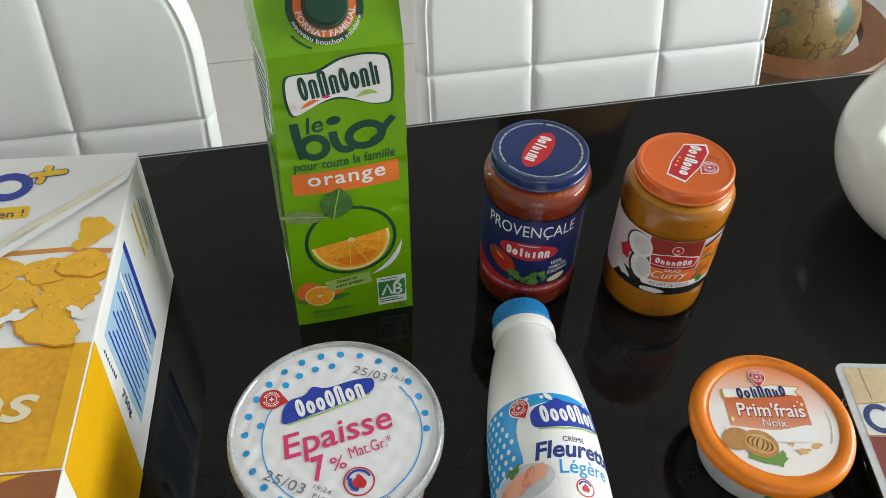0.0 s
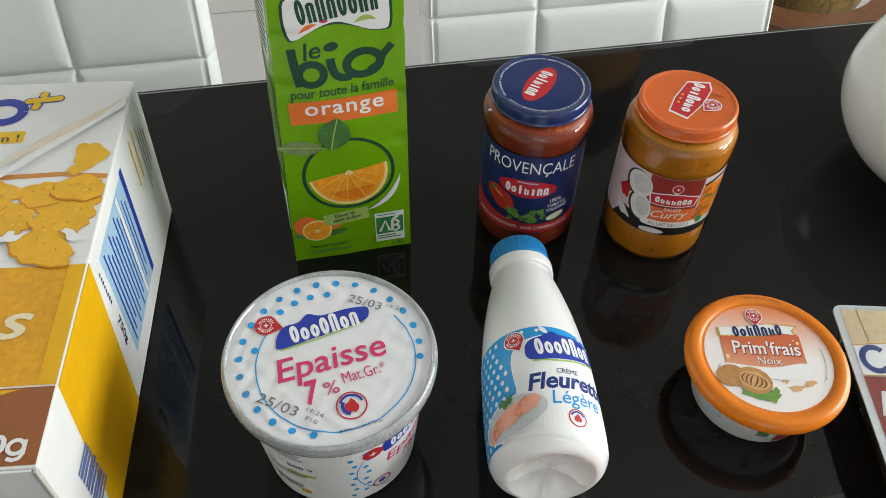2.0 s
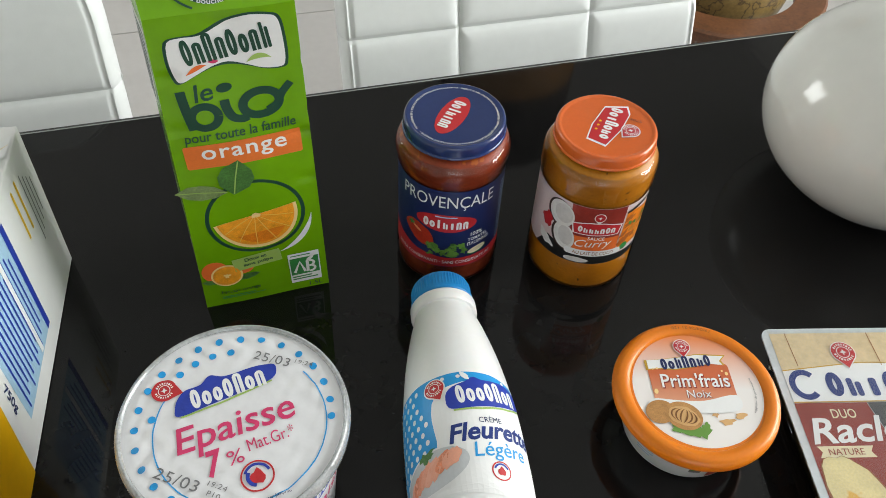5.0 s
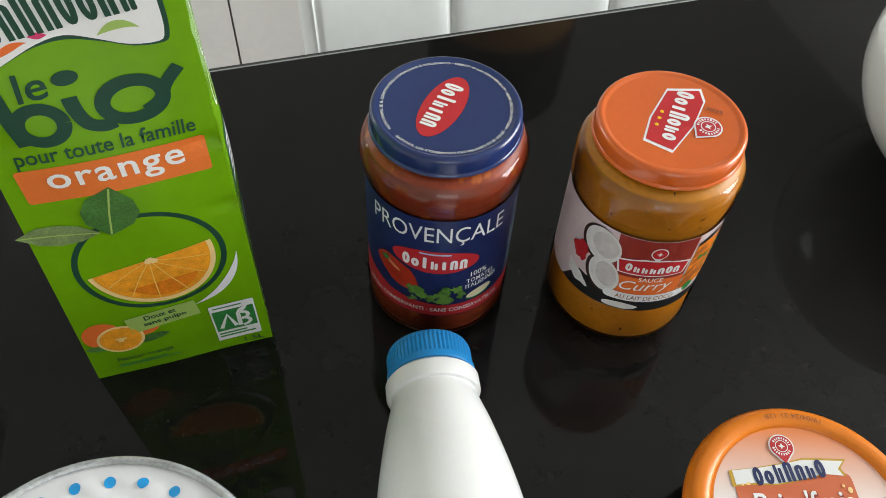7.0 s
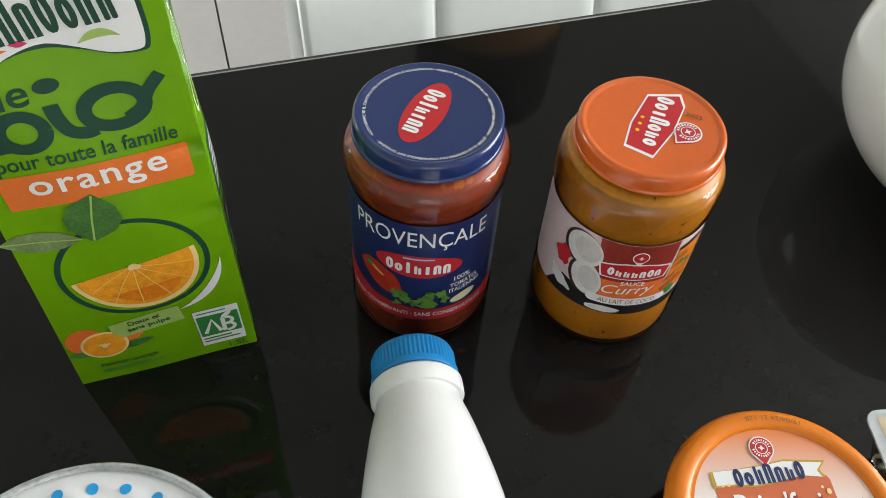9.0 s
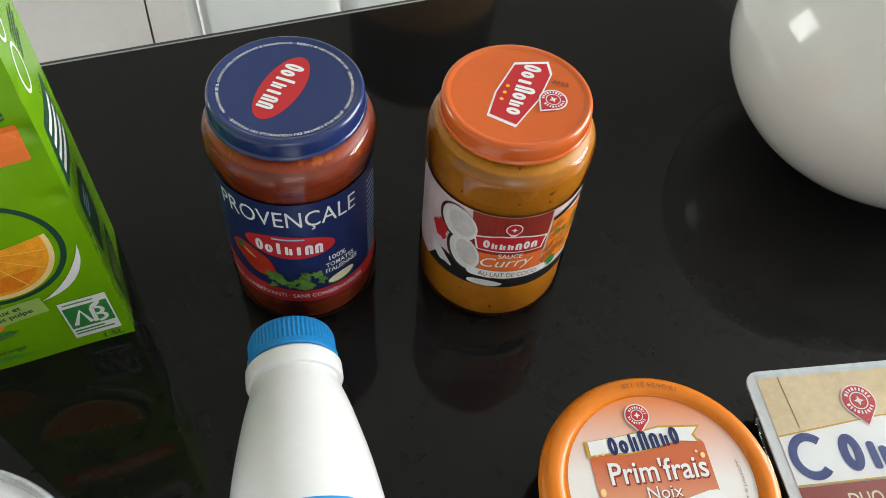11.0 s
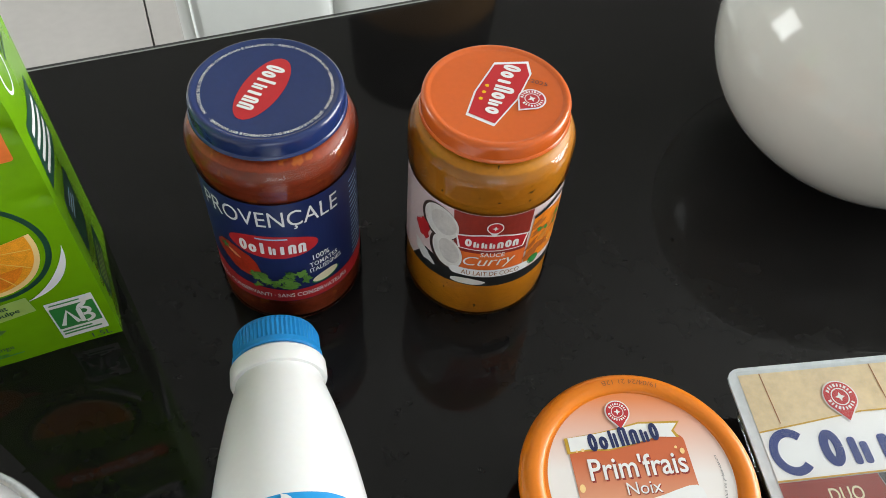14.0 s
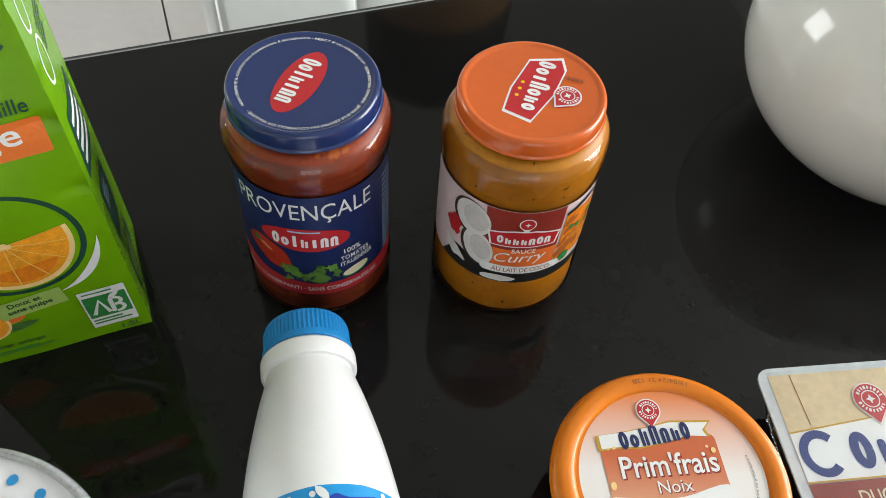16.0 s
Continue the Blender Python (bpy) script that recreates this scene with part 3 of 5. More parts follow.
def carton_xy(s, z):
    """The outline at height z: bulged, dented sides; s runs 0..4 round the corners from the front left."""
    w = CW / 2 - 0.003 * z / CH
    k = int(s) % 4
    f = s - int(s)
    lean = z / CH
    c = ((-w + 0.005 * lean, 0.0), (w, 0.0), (w, CD), (-w - 0.003 * lean, CD))
    (ax, ay), (bx, by) = c[k], c[(k + 1) % 4]
    ln = math.hypot(bx - ax, by - ay)
    nx, ny = (by - ay) / ln, -(bx - ax) / ln
    out = 0.0016 * math.sin(math.pi * f) * math.sin(math.pi * min(z / CH, 1.0)) + 0.0006 * math.sin(math.pi * f) * math.sin(40 * z + 5 * f + k)
    for zc, fc, deep in ((0.152, 0.93, 0.0016), (0.113, 0.95, 0.0014), (0.205, 0.05, 0.0015), (0.168, 0.04, 0.001), (0.236, 0.5, 0.0012)):
        out -= (deep if k == 0 else 0.5 * deep) * math.exp(-((z - zc) / 0.004) ** 2 - ((f - fc) / 0.1) ** 2)
    return ax + (bx - ax) * f + nx * out, ay + (by - ay) * f + ny * out


def carton_body():
    bm = bmesh.new()
    n, rows = 32, 110
    rings = []
    for i in range(rows + 1):
        z = CH * i / rows
        rings.append([bm.verts.new((*carton_xy(4 * k / (4 * n), z), z)) for k in range(4 * n)])
    for a, b in zip(rings, rings[1:]):
        for i in range(4 * n):
            bm.faces.new((a[i], a[(i + 1) % (4 * n)], b[(i + 1) % (4 * n)], b[i]))
    bm.faces.new(rings[0][::-1])
    w, d = CW / 2 - 0.003, CD
    zt = CH + 0.055
    # the sloping top: a middle panel that narrows, and a folded ear on each side of it
    inner = [bm.verts.new(p) for p in ((-w + 0.015, 0.045, zt), (w - 0.009, 0.045, zt))]
    outer = [bm.verts.new(p) for p in ((-w + 0.001, 0.036, zt), (w + 0.001, 0.036, zt))]
    back = [bm.verts.new(p) for p in ((w + 0.001, d - 0.006, zt), (-w - 0.003, d - 0.006, zt))]
    r = rings[-1]
    seg = [[r[(n * k + i) % (4 * n)] for i in range(n + 1)] for k in range(4)]
    bm.faces.new(seg[0] + [inner[1], inner[0]])
    bm.faces.new((seg[0][-1], outer[1], inner[1]))
    bm.faces.new((seg[0][0], inner[0], outer[0]))
    bm.faces.new(seg[1] + [back[0], outer[1]])
    bm.faces.new(seg[2] + [back[1], back[0]])
    bm.faces.new(seg[3] + [outer[0], back[1]])
    bm.faces.new((outer[0], inner[0], inner[1], outer[1], back[0], back[1]))
    es = [e for e in bm.edges if len(e.link_faces) == 2 and e.calc_face_angle(0) > 0.4]
    bmesh.ops.bevel(bm, geom=es, offset=0.0014, segments=2, affect="EDGES")
    return bm


part("body", carton_body(), M_LIME, carton, smooth=True)


def c_front(u, v, h):
    w = CW / 2 - 0.003 * v / CH
    f = min(max((u + w - 0.005 * v / CH) / (2 * w - 0.005 * v / CH), 0.0), 0.9999)
    x, y = carton_xy(f, v)
    return Vector((u, y - h, v))


def c_side(u, v, h):
    f = min(max(u / CD, 0.0), 0.9999)
    x, y = carton_xy(1 + f, v)
    return Vector((x + h, u, v))


SL = Vector((0, 0.045, 0.055)).normalized()
c_slope = on_plane((0, 0, CH), (1, 0, 0), SL)


def cd(name, bm, layer, m, step=0.004, surf=None):
    return decal(name, bm, surf or c_front, layer, m, carton, step=step)


def wavy(k, dx=0.0, dy=0.0):
    """The wavy badge outline, grown by k."""
    pts = [(-29, 228), (-22, 230), (-12, 230), (-2, 234), (8, 238), (18, 239.5), (28, 238), (32, 236), (34, 230), (35, 215), (34.5, 206), (32, 202.5), (22, 203), (12, 207), (2, 210), (-8, 208.5), (-18, 204), (-24, 201), (-27.5, 201), (-29.5, 206), (-30.5, 217)]
    cx, cy = 2, 219
    return poly(rounded([((x + (x - cx) / abs(math.hypot(x - cx, y - cy)) * k + dx) * mm, (y + (y - cy) / abs(math.hypot(x - cx, y - cy)) * k + dy) * mm) for x, y in pts], 3))


cd("badge_outline", wavy(0.8), 0, I_DKGREEN)
cd("badge_field", wavy(-1.0), 1, I_WHITE)
cd("badge_bar", strokes(0.0025, 0.2225, 0.05, 0.017, 8, 7, 3), 2, I_DKGREEN)
cd("badge_stroke", ribbon([((-22 + i) * mm, (205.5 + 5 * math.sin(i / 7)) * mm) for i in range(13)], 0.0028, True), 2, I_ORANGE)
cd("badge_stroke", ribbon([((-9 + i) * mm, (212.5 - 0.05 * i) * mm) for i in range(7)], 0.0026, True), 2, I_PINK)
cd("badge_stroke", ribbon([((12 + i) * mm, (209 + 3.2 * math.sin(i / 5)) * mm) for i in range(15)], 0.0035, True), 2, I_PALEGREEN)
cd("lettering", text("le", 0.0115, -0.0155, 0.1928, 6, shear=0.2, bold=0.012), 1, I_DKGREEN)


def brush(points, width, k=6):
    """A smooth brush stroke through points in millimetres."""
    line = smooth_profile([(x + 200, y) for x, y in points], k)
    return ribbon([((x - 200) * mm, y * mm) for x, y in line], width)


# the big hand-drawn word "bio"
cd("lettering", [brush([(-27.6, 195.3), (-27, 186.3), (-26, 177.3), (-24.5, 166.8)], 0.0056), arc(-0.0168, 0.1753, 0.0078, 0.0078, 0, 360, 0.0052, 40, 0),
                 brush([(-4.2, 185.8), (-3.6, 179.3), (-1, 172.8), (4, 170.5), (8, 171.3)], 0.0056), ell(-0.003, 0.1941, 0.0046, 0.0031, 10),
                 arc(0.0165, 0.1798, 0.0108, 0.0085, 0, 360, 0.0055, 48, 10), brush([(20, 173.8), (25.5, 177.3), (29.5, 184.8), (35, 191.3)], 0.0048)], 1, I_DKGREEN)
cd("lettering", text("pour toute la famille", 0.067, 0.0018, 0.1605, 1.5, height=0.0098, shear=0.12, bold=0.012), 1, I_DKGREEN)
cd("orange_banner", rrect(0.0018, 0.1457, 0.0715, 0.0185, 0.0015, 0.8), 1, I_ORANGE_BANNER)
cd("lettering", text("orange", 0.052, 0.0022, 0.1455, 0.8, height=0.0115, bold=0.014, spacing=1.12), 2, I_WHITE)
cd("fruit_outline", arc(0.0012, 0.086, 0.0318, 0.0335, 0, 360, 0.0026, 72), 0, I_DKGREEN)
cd("fruit_slice_peel", ell(0.0005, 0.0885, 0.0285, 0.0335, 11, 40, 180, 360), 1, I_PEEL)
cd("fruit_slice", ell(0.0005, 0.0885, 0.0262, 0.0305, 11, 40, 180, 360), 2, I_SLICE)
cd("fruit_slice_shade", ell(0.0005, 0.0885, 0.0205, 0.0285, 11, 40, 215, 320), 2.5, I_SLICE_DK)
for a in (196, 222, 250, 281, 312, 338):
    cd("segment_wall", ribbon([turn2([(k * 0.0255 * math.cos(radians(a + 4 * k)), k * 0.03 * math.sin(radians(a + 4 * k)))], 0.0005, 0.0885, 11)[0] for k in (0.06, 0.5, 1.0)], 0.00055), 3, I_SEGMENT)
cd("slice_core", blob(0.0012, 0.0882, 0.003, 0.0022, 0, 0.2, seed=4), 4, I_PEEL)


cd("leaf", leaf(-0.0065, 0.125, 0.03, 0.023, 78), 3, I_LEAF)
cd("leaf", leaf(-0.0295, 0.1155, 0.033, 0.013, -8), 3, I_LEAF2)
cd("leaf_rib", ribbon(turn2([(-0.014, 0), (0, 0.0004), (0.014, 0)], -0.0065, 0.125, 78), 0.0008), 4, I_PALEGREEN)
cd("leaf_rib", ribbon(turn2([(-0.016, 0), (0, 0.0004), (0.016, 0)], -0.0295, 0.1155, -8), 0.0007), 4, I_PALEGREEN)
cd("swoosh", arc(0.004, 0.086, 0.0345, 0.041, -8, -74, 0.0042, 24, 0, True), 1, I_WHITE)
cd("seal_field", rrect(0.0292, 0.0245, 0.0225, 0.0322, 0.0006, 1), 1, I_WHITE)
cd("seal_panel", rrect(0.0292, 0.0262, 0.0208, 0.0185, 0.0004, 1), 2, I_GREEN)
cd("seal_leaf", leaf(0.0335, 0.0335, 0.008, 0.003, 40), 3, I_WHITE)
cd("seal_shape", [ribbon([(0.0215, 0.0195), (0.0258, 0.0312), (0.0292, 0.0195)], 0.0022), ribbon([(0.0312, 0.019), (0.0312, 0.031)], 0.0022), arc(0.0325, 0.028, 0.0035, 0.003, -90, 90, 0.002, 12), arc(0.0325, 0.0222, 0.004, 0.0032, -90, 90, 0.002, 12)], 3, I_WHITE)
cd("seal_bar", lines(0.0292, 0.0382, 0.0195, 0.002, 1, 1) + lines(0.0292, 0.0133, 0.0195, 0.005, 2, 1), 2, I_GREEN)
cd("lettering", text("1.5L", 0.0098, 0.036, 0.0042, 1, height=0.0042, bold=0.01), 1, I_DKGREEN)
cd("fruit", ell(-0.0335, 0.0375, 0.0095, 0.0105), 1, I_ORANGE)
cd("fruit", ell(-0.0145, 0.036, 0.008, 0.005, 8), 1, I_ORANGE)
cd("cut_fruit", ell(-0.0262, 0.032, 0.0112, 0.0112), 2, I_PEEL)
cd("cut_fruit_flesh", ell(-0.0262, 0.032, 0.0098, 0.0098), 3, I_SLICE)
cd("cut_fruit_core", blob(-0.0262, 0.032, 0.002, 0.002, 0, 0.3, seed=2), 4, I_PEEL)
cd("leaf", leaf(-0.012, 0.0275, 0.019, 0.006, 8), 1, I_LEAF)
cd("leaf", leaf(-0.0385, 0.027, 0.012, 0.005, -10), 1, I_LEAF)
cd("tag", rrect(-0.0035, 0.0425, 0.034, 0.0125, 0.0006, 6), 3, I_PALEGREEN)
cd("lettering", text("Doux et", 0.0155, -0.0045, 0.0455, 6, height=0.0036, bold=0.02), 4, I_DKGREEN)
cd("lettering", text("sans pulpe", 0.021, -0.003, 0.0405, 6, height=0.0042, bold=0.02), 4, I_DKGREEN)
cd("lettering", text("Nectar orange", 0.028, -0.0185, 0.0135, 1, height=0.0044), 1, I_DKGREEN)
cd("small_print_line", lines(-0.0165, 0.0082, 0.033, 0.0035, 2, 1), 1, I_GREEN)
# side panel
cd("side_panel", rrect(0.03, 0.122, 0.042, 0.034, 0.002, -8), 0, I_DKGREEN, surf=c_side)
cd("side_bar", lines(0.03, 0.122, 0.034, 0.026, 4, -8, 5), 1, I_WHITE, surf=c_side)
cd("side_panel", rrect(0.026, 0.072, 0.026, 0.04, 0.004, 0), 0, I_DKGREEN, surf=c_side)
cd("side_bar", lines(0.026, 0.08, 0.016, 0.012, 3, 0, 7), 1, I_PALEBLUE, surf=c_side)
cd("side_panel", rrect(0.03, 0.026, 0.036, 0.022, 0.001, 0), 0, I_DKGREEN, surf=c_side)
cd("side_bar", lines(0.03, 0.026, 0.03, 0.016, 4, 0, 9), 1, I_PALEGREEN, surf=c_side)
for z in (0.165, 0.19, 0.215):
    cd("side_ring", arc(0.02, z, 0.008, 0.01, 0, 360, 0.0016, 28), 0, I_WHITE, surf=c_side)
    cd("side_bar", lines(0.046, z, 0.026, 0.014, 4, 0, int(z * 1000)), 0, I_DKGREEN, surf=c_side)


def c_left(u, v, h):
    f = min(max(1 - u / CD, 0.0), 0.9999)
    x, y = carton_xy(3 + f, v)
    return Vector((x - h, u, v))


cd("side_panel", rrect(0.034, 0.205, 0.05, 0.05, 0.003), 0, I_WHITE, surf=c_left)
cd("side_bar", lines(0.034, 0.205, 0.044, 0.044, 9, 0, 15), 1, I_DKGREEN, surf=c_left)
cd("side_panel", rrect(0.034, 0.12, 0.05, 0.09, 0.003), 0, I_DKGREEN, surf=c_left)
cd("side_bar", lines(0.034, 0.12, 0.042, 0.08, 12, 0, 17), 1, I_PALEGREEN, surf=c_left)
cd("side_panel", rrect(0.03, 0.04, 0.03, 0.04, 0.001), 0, I_WHITE, surf=c_left)
# screw cap on the sloping shoulder, with printed rings
cd("cap_ring", ell(0, 0.0255, 0.0225, 0.0215, n=60), 0, I_DKGREEN, step=None, surf=c_slope)
cd("cap_ring_field", ell(0, 0.0255, 0.0182, 0.0175, n=60), 1, I_ORANGE, step=None, surf=c_slope)
cd("lettering", text("FORMAT FAMILIAL", 0.046, 0, 0, 0, height=0.0036, bold=0.02), 2, I_WHITE, surf=around(c_slope, 0, 0.0255, 0.0156))
cd("lettering", text("nouveau bouchon solidaire", 0.05, 0, 0, 0, height=0.0027, bold=0.01), 2, I_WHITE, surf=around(c_slope, 0, 0.0255, 0.0203))
cap_m = Matrix.Translation(c_slope(0, 0.0255, 0.0)) @ Vector((0, -SL.z, SL.y)).to_track_quat("Z", "Y").to_matrix().to_4x4()
bm = lathe_bm([(0, 0), (0.0135, 0), (0.0135, 0.004), (0.0125, 0.0045), (0.0125, 0.0125), (0.0115, 0.014), (0, 0.0145)], 48)
bm.transform(cap_m)
part("screw_cap", bm, M_CAP_GREEN, carton, "dark green plastic screw cap", smooth=True)
cd("arrow", arc(0, 0.0255, 0.026, 0.025, 215, 245, 0.0012, 12), 0, I_DKGREEN, step=None, surf=c_slope)

# ---- cereal box, lying on its back ----
cer = thing("cereal_box", pose(-0.213, 0.277, T, 0, 0, -5.7), "large white and yellow cereal box lying flat", "cereal box")
CEW, CEL, CEH = 0.2, 0.2925, 0.132
bm = box_bm(-CEW, 0, 0, CEL, 0.0006, CEH, 0.0011)
for v in bm.verts:
    if v.co.z < 0.06:
        v.co.x -= 0.003 if v.co.x > -0.1 else -0.003
part("body", bm, M_CARD, cer)


def e_top(u, v, h):
    return Vector((min(u, -0.0012), min(max(v, 0.001), CEL - 0.001), CEH + h))


def e_side(u, v, h):
    return Vector((h - 0.003 * (1 - v / CEH) + 0.0, u, v))


def ed(name, bm, layer, m, surf=e_top):
    return decal(name, bm, surf, layer, m, cer)


def box2(x0, x1, y0, y1):
    return poly([(x0, y0), (x1, y0), (x1, y1), (x0, y1)])


ed("brown_band", box2(-0.199, -0.0008, 0.0015, 0.0445), 0, I_BROWN)
ed("yellow_wedge", poly([(-0.199, 0.012), (-0.199, 0.0435), (-0.018, 0.0435), (-0.06, 0.031)]), 1, M_YELLOW)
ed("yellow_band", box2(-0.199, -0.0008, 0.0455, 0.1245), 0, M_FLAKE_BG)
ed("yellow_edge", box2(-0.0105, -0.0008, 0.0455, 0.1245), 1, M_YELLOW)
ed("lettering", text("es", 0.038, -0.0405, 0.083, 0, height=0.017, shear=0.25, bold=0.012), 3, I_CREAM)
ed("lettering", text("750", 0.0275, -0.0308, 0.0128, 0, height=0.0112, bold=0.02), 3, I_WHITE)
ed("letter_bowl", arc(-0.0122, 0.0112, 0.0038, 0.0036, 0, 360, 0.0021, 28), 3, I_WHITE)
ed("letter_tail", ribbon([(-0.0083, 0.0148), (-0.0083, 0.0075), (-0.0098, 0.005), (-0.0125, 0.0043), (-0.0155, 0.0052)], 0.0021), 3.4, I_WHITE)
# picture of flakes in milk
ed("milk", poly([(-0.199, 0.131), (-0.0035, 0.131), (-0.0015, 0.196), (-0.03, 0.199), (-0.075, 0.197), (-0.12, 0.188), (-0.199, 0.18)]), 0, I_WHITE)
ed("bowl_rim", ribbon([(-0.0018, 0.196), (-0.03, 0.1995), (-0.065, 0.1985), (-0.1, 0.193), (-0.15, 0.186)], 0.0042), 1, I_ORANGE_BOWL)
rnd = random.Random(11)
spots = [(-0.02, 0.172), (-0.055, 0.166), (-0.036, 0.183), (-0.07, 0.183), (-0.024, 0.155), (-0.088, 0.17), (-0.062, 0.152), (-0.1, 0.155), (-0.016, 0.186), (-0.12, 0.17), (-0.14, 0.155),
         (-0.028, 0.137), (-0.075, 0.138), (-0.115, 0.139), (-0.16, 0.168), (-0.18, 0.15), (-0.15, 0.138)]
for k, (fx, fy) in enumerate(spots):
    a, w2, h2 = rnd.uniform(-35, 35), rnd.uniform(0.016, 0.022), rnd.uniform(0.0095, 0.013)
    lay = 2 + 0.5 * k
    ed("flake_shade", blob(fx - 0.0005, fy - 0.0009, w2 * 1.03, h2 * 1.04, a, 0.13, 44, seed=k + 20), lay, I_FLAKE_DK)
    ed("flake", blob(fx, fy, w2, h2, a, 0.13, 44, seed=k + 20), lay + 0.12, I_FLAKE)
    bends = [arc(*turn2([((i - 1) * 0.5 * w2, rnd.uniform(-0.35, 0.35) * h2)], fx, fy, a)[0], rnd.uniform(0.002, 0.0034), rnd.uniform(0.0015, 0.003), i * 90, i * 90 + rnd.uniform(50, 110), 0.0009, 10, a, True) for i in range(3)]
    ed("flake_crease", join(*bends), lay + 0.24, I_FLAKE_SHADE)
    glints = []
    for i in range(10):
        gx, gy = (i % 5 - 2) * 0.3 * w2 + rnd.uniform(-0.0022, 0.0022), (i // 5 - 0.5) * 0.7 * h2 + rnd.uniform(-0.002, 0.002)
        if rnd.random() < 0.6:
            glints.append(blob(*turn2([(gx, gy)], fx, fy, a)[0], rnd.uniform(0.0005, 0.0021), rnd.uniform(0.0004, 0.001), rnd.uniform(-60, 60), 0.4, 12, seed=7 * k + i))
    ed("flake_highlight", join(*glints), lay + 0.36, I_FLAKE_HI)
ed("milk_gap", [blob(x, y, a, b, r, 0.35, seed=int(x * -1e4)) for x, y, a, b, r in ((-0.05, 0.1455, 0.010, 0.0035, 20), (-0.012, 0.146, 0.008, 0.0035, -30), (-0.095, 0.146, 0.010, 0.003, -10))], 11, I_WHITE)
ed("single_flake", blob(-0.0155, 0.2165, 0.0105, 0.0118, 20, 0.16, seed=3), 2, I_FLAKE)
ed("single_flake", blob(-0.021, 0.2035, 0.007, 0.004, 10, 0.2, seed=8), 1.5, I_FLAKE)
ed("milk_stream", poly([(-0.001, 0.281), (-0.001, 0.262), (-0.04, 0.222), (-0.095, 0.168), (-0.125, 0.15), (-0.112, 0.166), (-0.06, 0.21)]), 12.5, I_WHITE)
ed("milk_stream_shade", ribbon([(-0.0015, 0.272), (-0.02, 0.252), (-0.05, 0.225), (-0.08, 0.2)], 0.006, True), 13, I_BEAM)
# ring and plus of the mark, and a yellow tag
ed("mark_ring", arc(-0.0805, 0.262, 0.0125, 0.0105, 0, 360, 0.0072, 40), 1, I_BLUE)
ed("mark_plus_edge", [rrect(-0.0565, 0.2735, 0.0265, 0.0068, 0.003, 6), rrect(-0.0575, 0.2785, 0.0068, 0.0075, 0.002, -12), rrect(-0.0605, 0.2672, 0.0068, 0.0085, 0.002, -12)], 2, I_BLUE)
ed("mark_plus", [rrect(-0.0565, 0.2735, 0.025, 0.0052, 0.0024, 6), rrect(-0.0575, 0.279, 0.0052, 0.006, 0.0015, -12), rrect(-0.0605, 0.2668, 0.0052, 0.007, 0.0015, -12)], 3, I_YELLOW)
ed("tag", rrect(-0.09, 0.2355, 0.058, 0.0115, 0.002, 2), 1, I_YELLOW)
ed("lettering", text("ien !", 0.0185, -0.0735, 0.2352, 2, height=0.0068, bold=0.005), 2, I_NAVY)
# spine
ed("yellow_spine_band", poly([(0.0445, 0.1315), (0.1255, 0.1315), (0.1135, 0.001), (0.030, 0.001)]), 0, M_YELLOW, e_side)
ed("bar_pattern", ([box2(0.021, 0.0405 + 0.0012 * (k % 5 == 0), 0.036 + k * 0.0047, 0.0382 + k * 0.0047 + 0.0007 * (k % 3)) for k in range(10)]), 1, I_BARBLUE, e_side)
ed("table_panel", box2(0.139, 0.2125, 0.022, 0.119), 0, I_PALEBLUE, e_side)
ed("table_head", box2(0.2095, 0.2155, 0.022, 0.121), 1, I_BLUE, e_side)
ed("table_line", ([rrect(0.146 + 0.0052 * k, 0.07, 0.0018, 0.088 - 0.012 * (k % 3), 0.0003) for k in range(12)]), 1, I_BLUE, e_side)
ed("table_gap", box2(0.188, 0.1925, 0.024, 0.117), 2, I_WHITE, e_side)
ed("lettering", text("750g", 0.025, 0.1315, 0.0575, -90, height=0.0075, bold=0.015), 1, I_NAVY, e_side)
ed("small_print_line", lines(0.132, 0.1, 0.003, 0.03, 8, 0, 4), 1, I_NAVY, e_side)
for y in (0.243, 0.253):
    ed("yellow_line", rrect(y, 0.098, 0.0026, 0.042, 0.001), 1, I_YELLOW, e_side)
ed("small_print_line", ([rrect(0.263 + 0.005 * k, 0.085, 0.0012, 0.06 - 0.01 * k, 0.0003) for k in range(4)]), 1, I_GREY, e_side)
# closing flaps at the near end
part("end_flap", box_bm(-CEW + 0.002, -0.003, -0.0016, -0.0002, 0.003, CEH - 0.0008, 0.0004), M_CARD, cer)
bm = box_bm(-0.0022, -0.0006, -0.0022, 0.0, 0.006, CEH - 0.001, 0.0003)
part("flap_edge", bm, M_CARD_IN, cer)


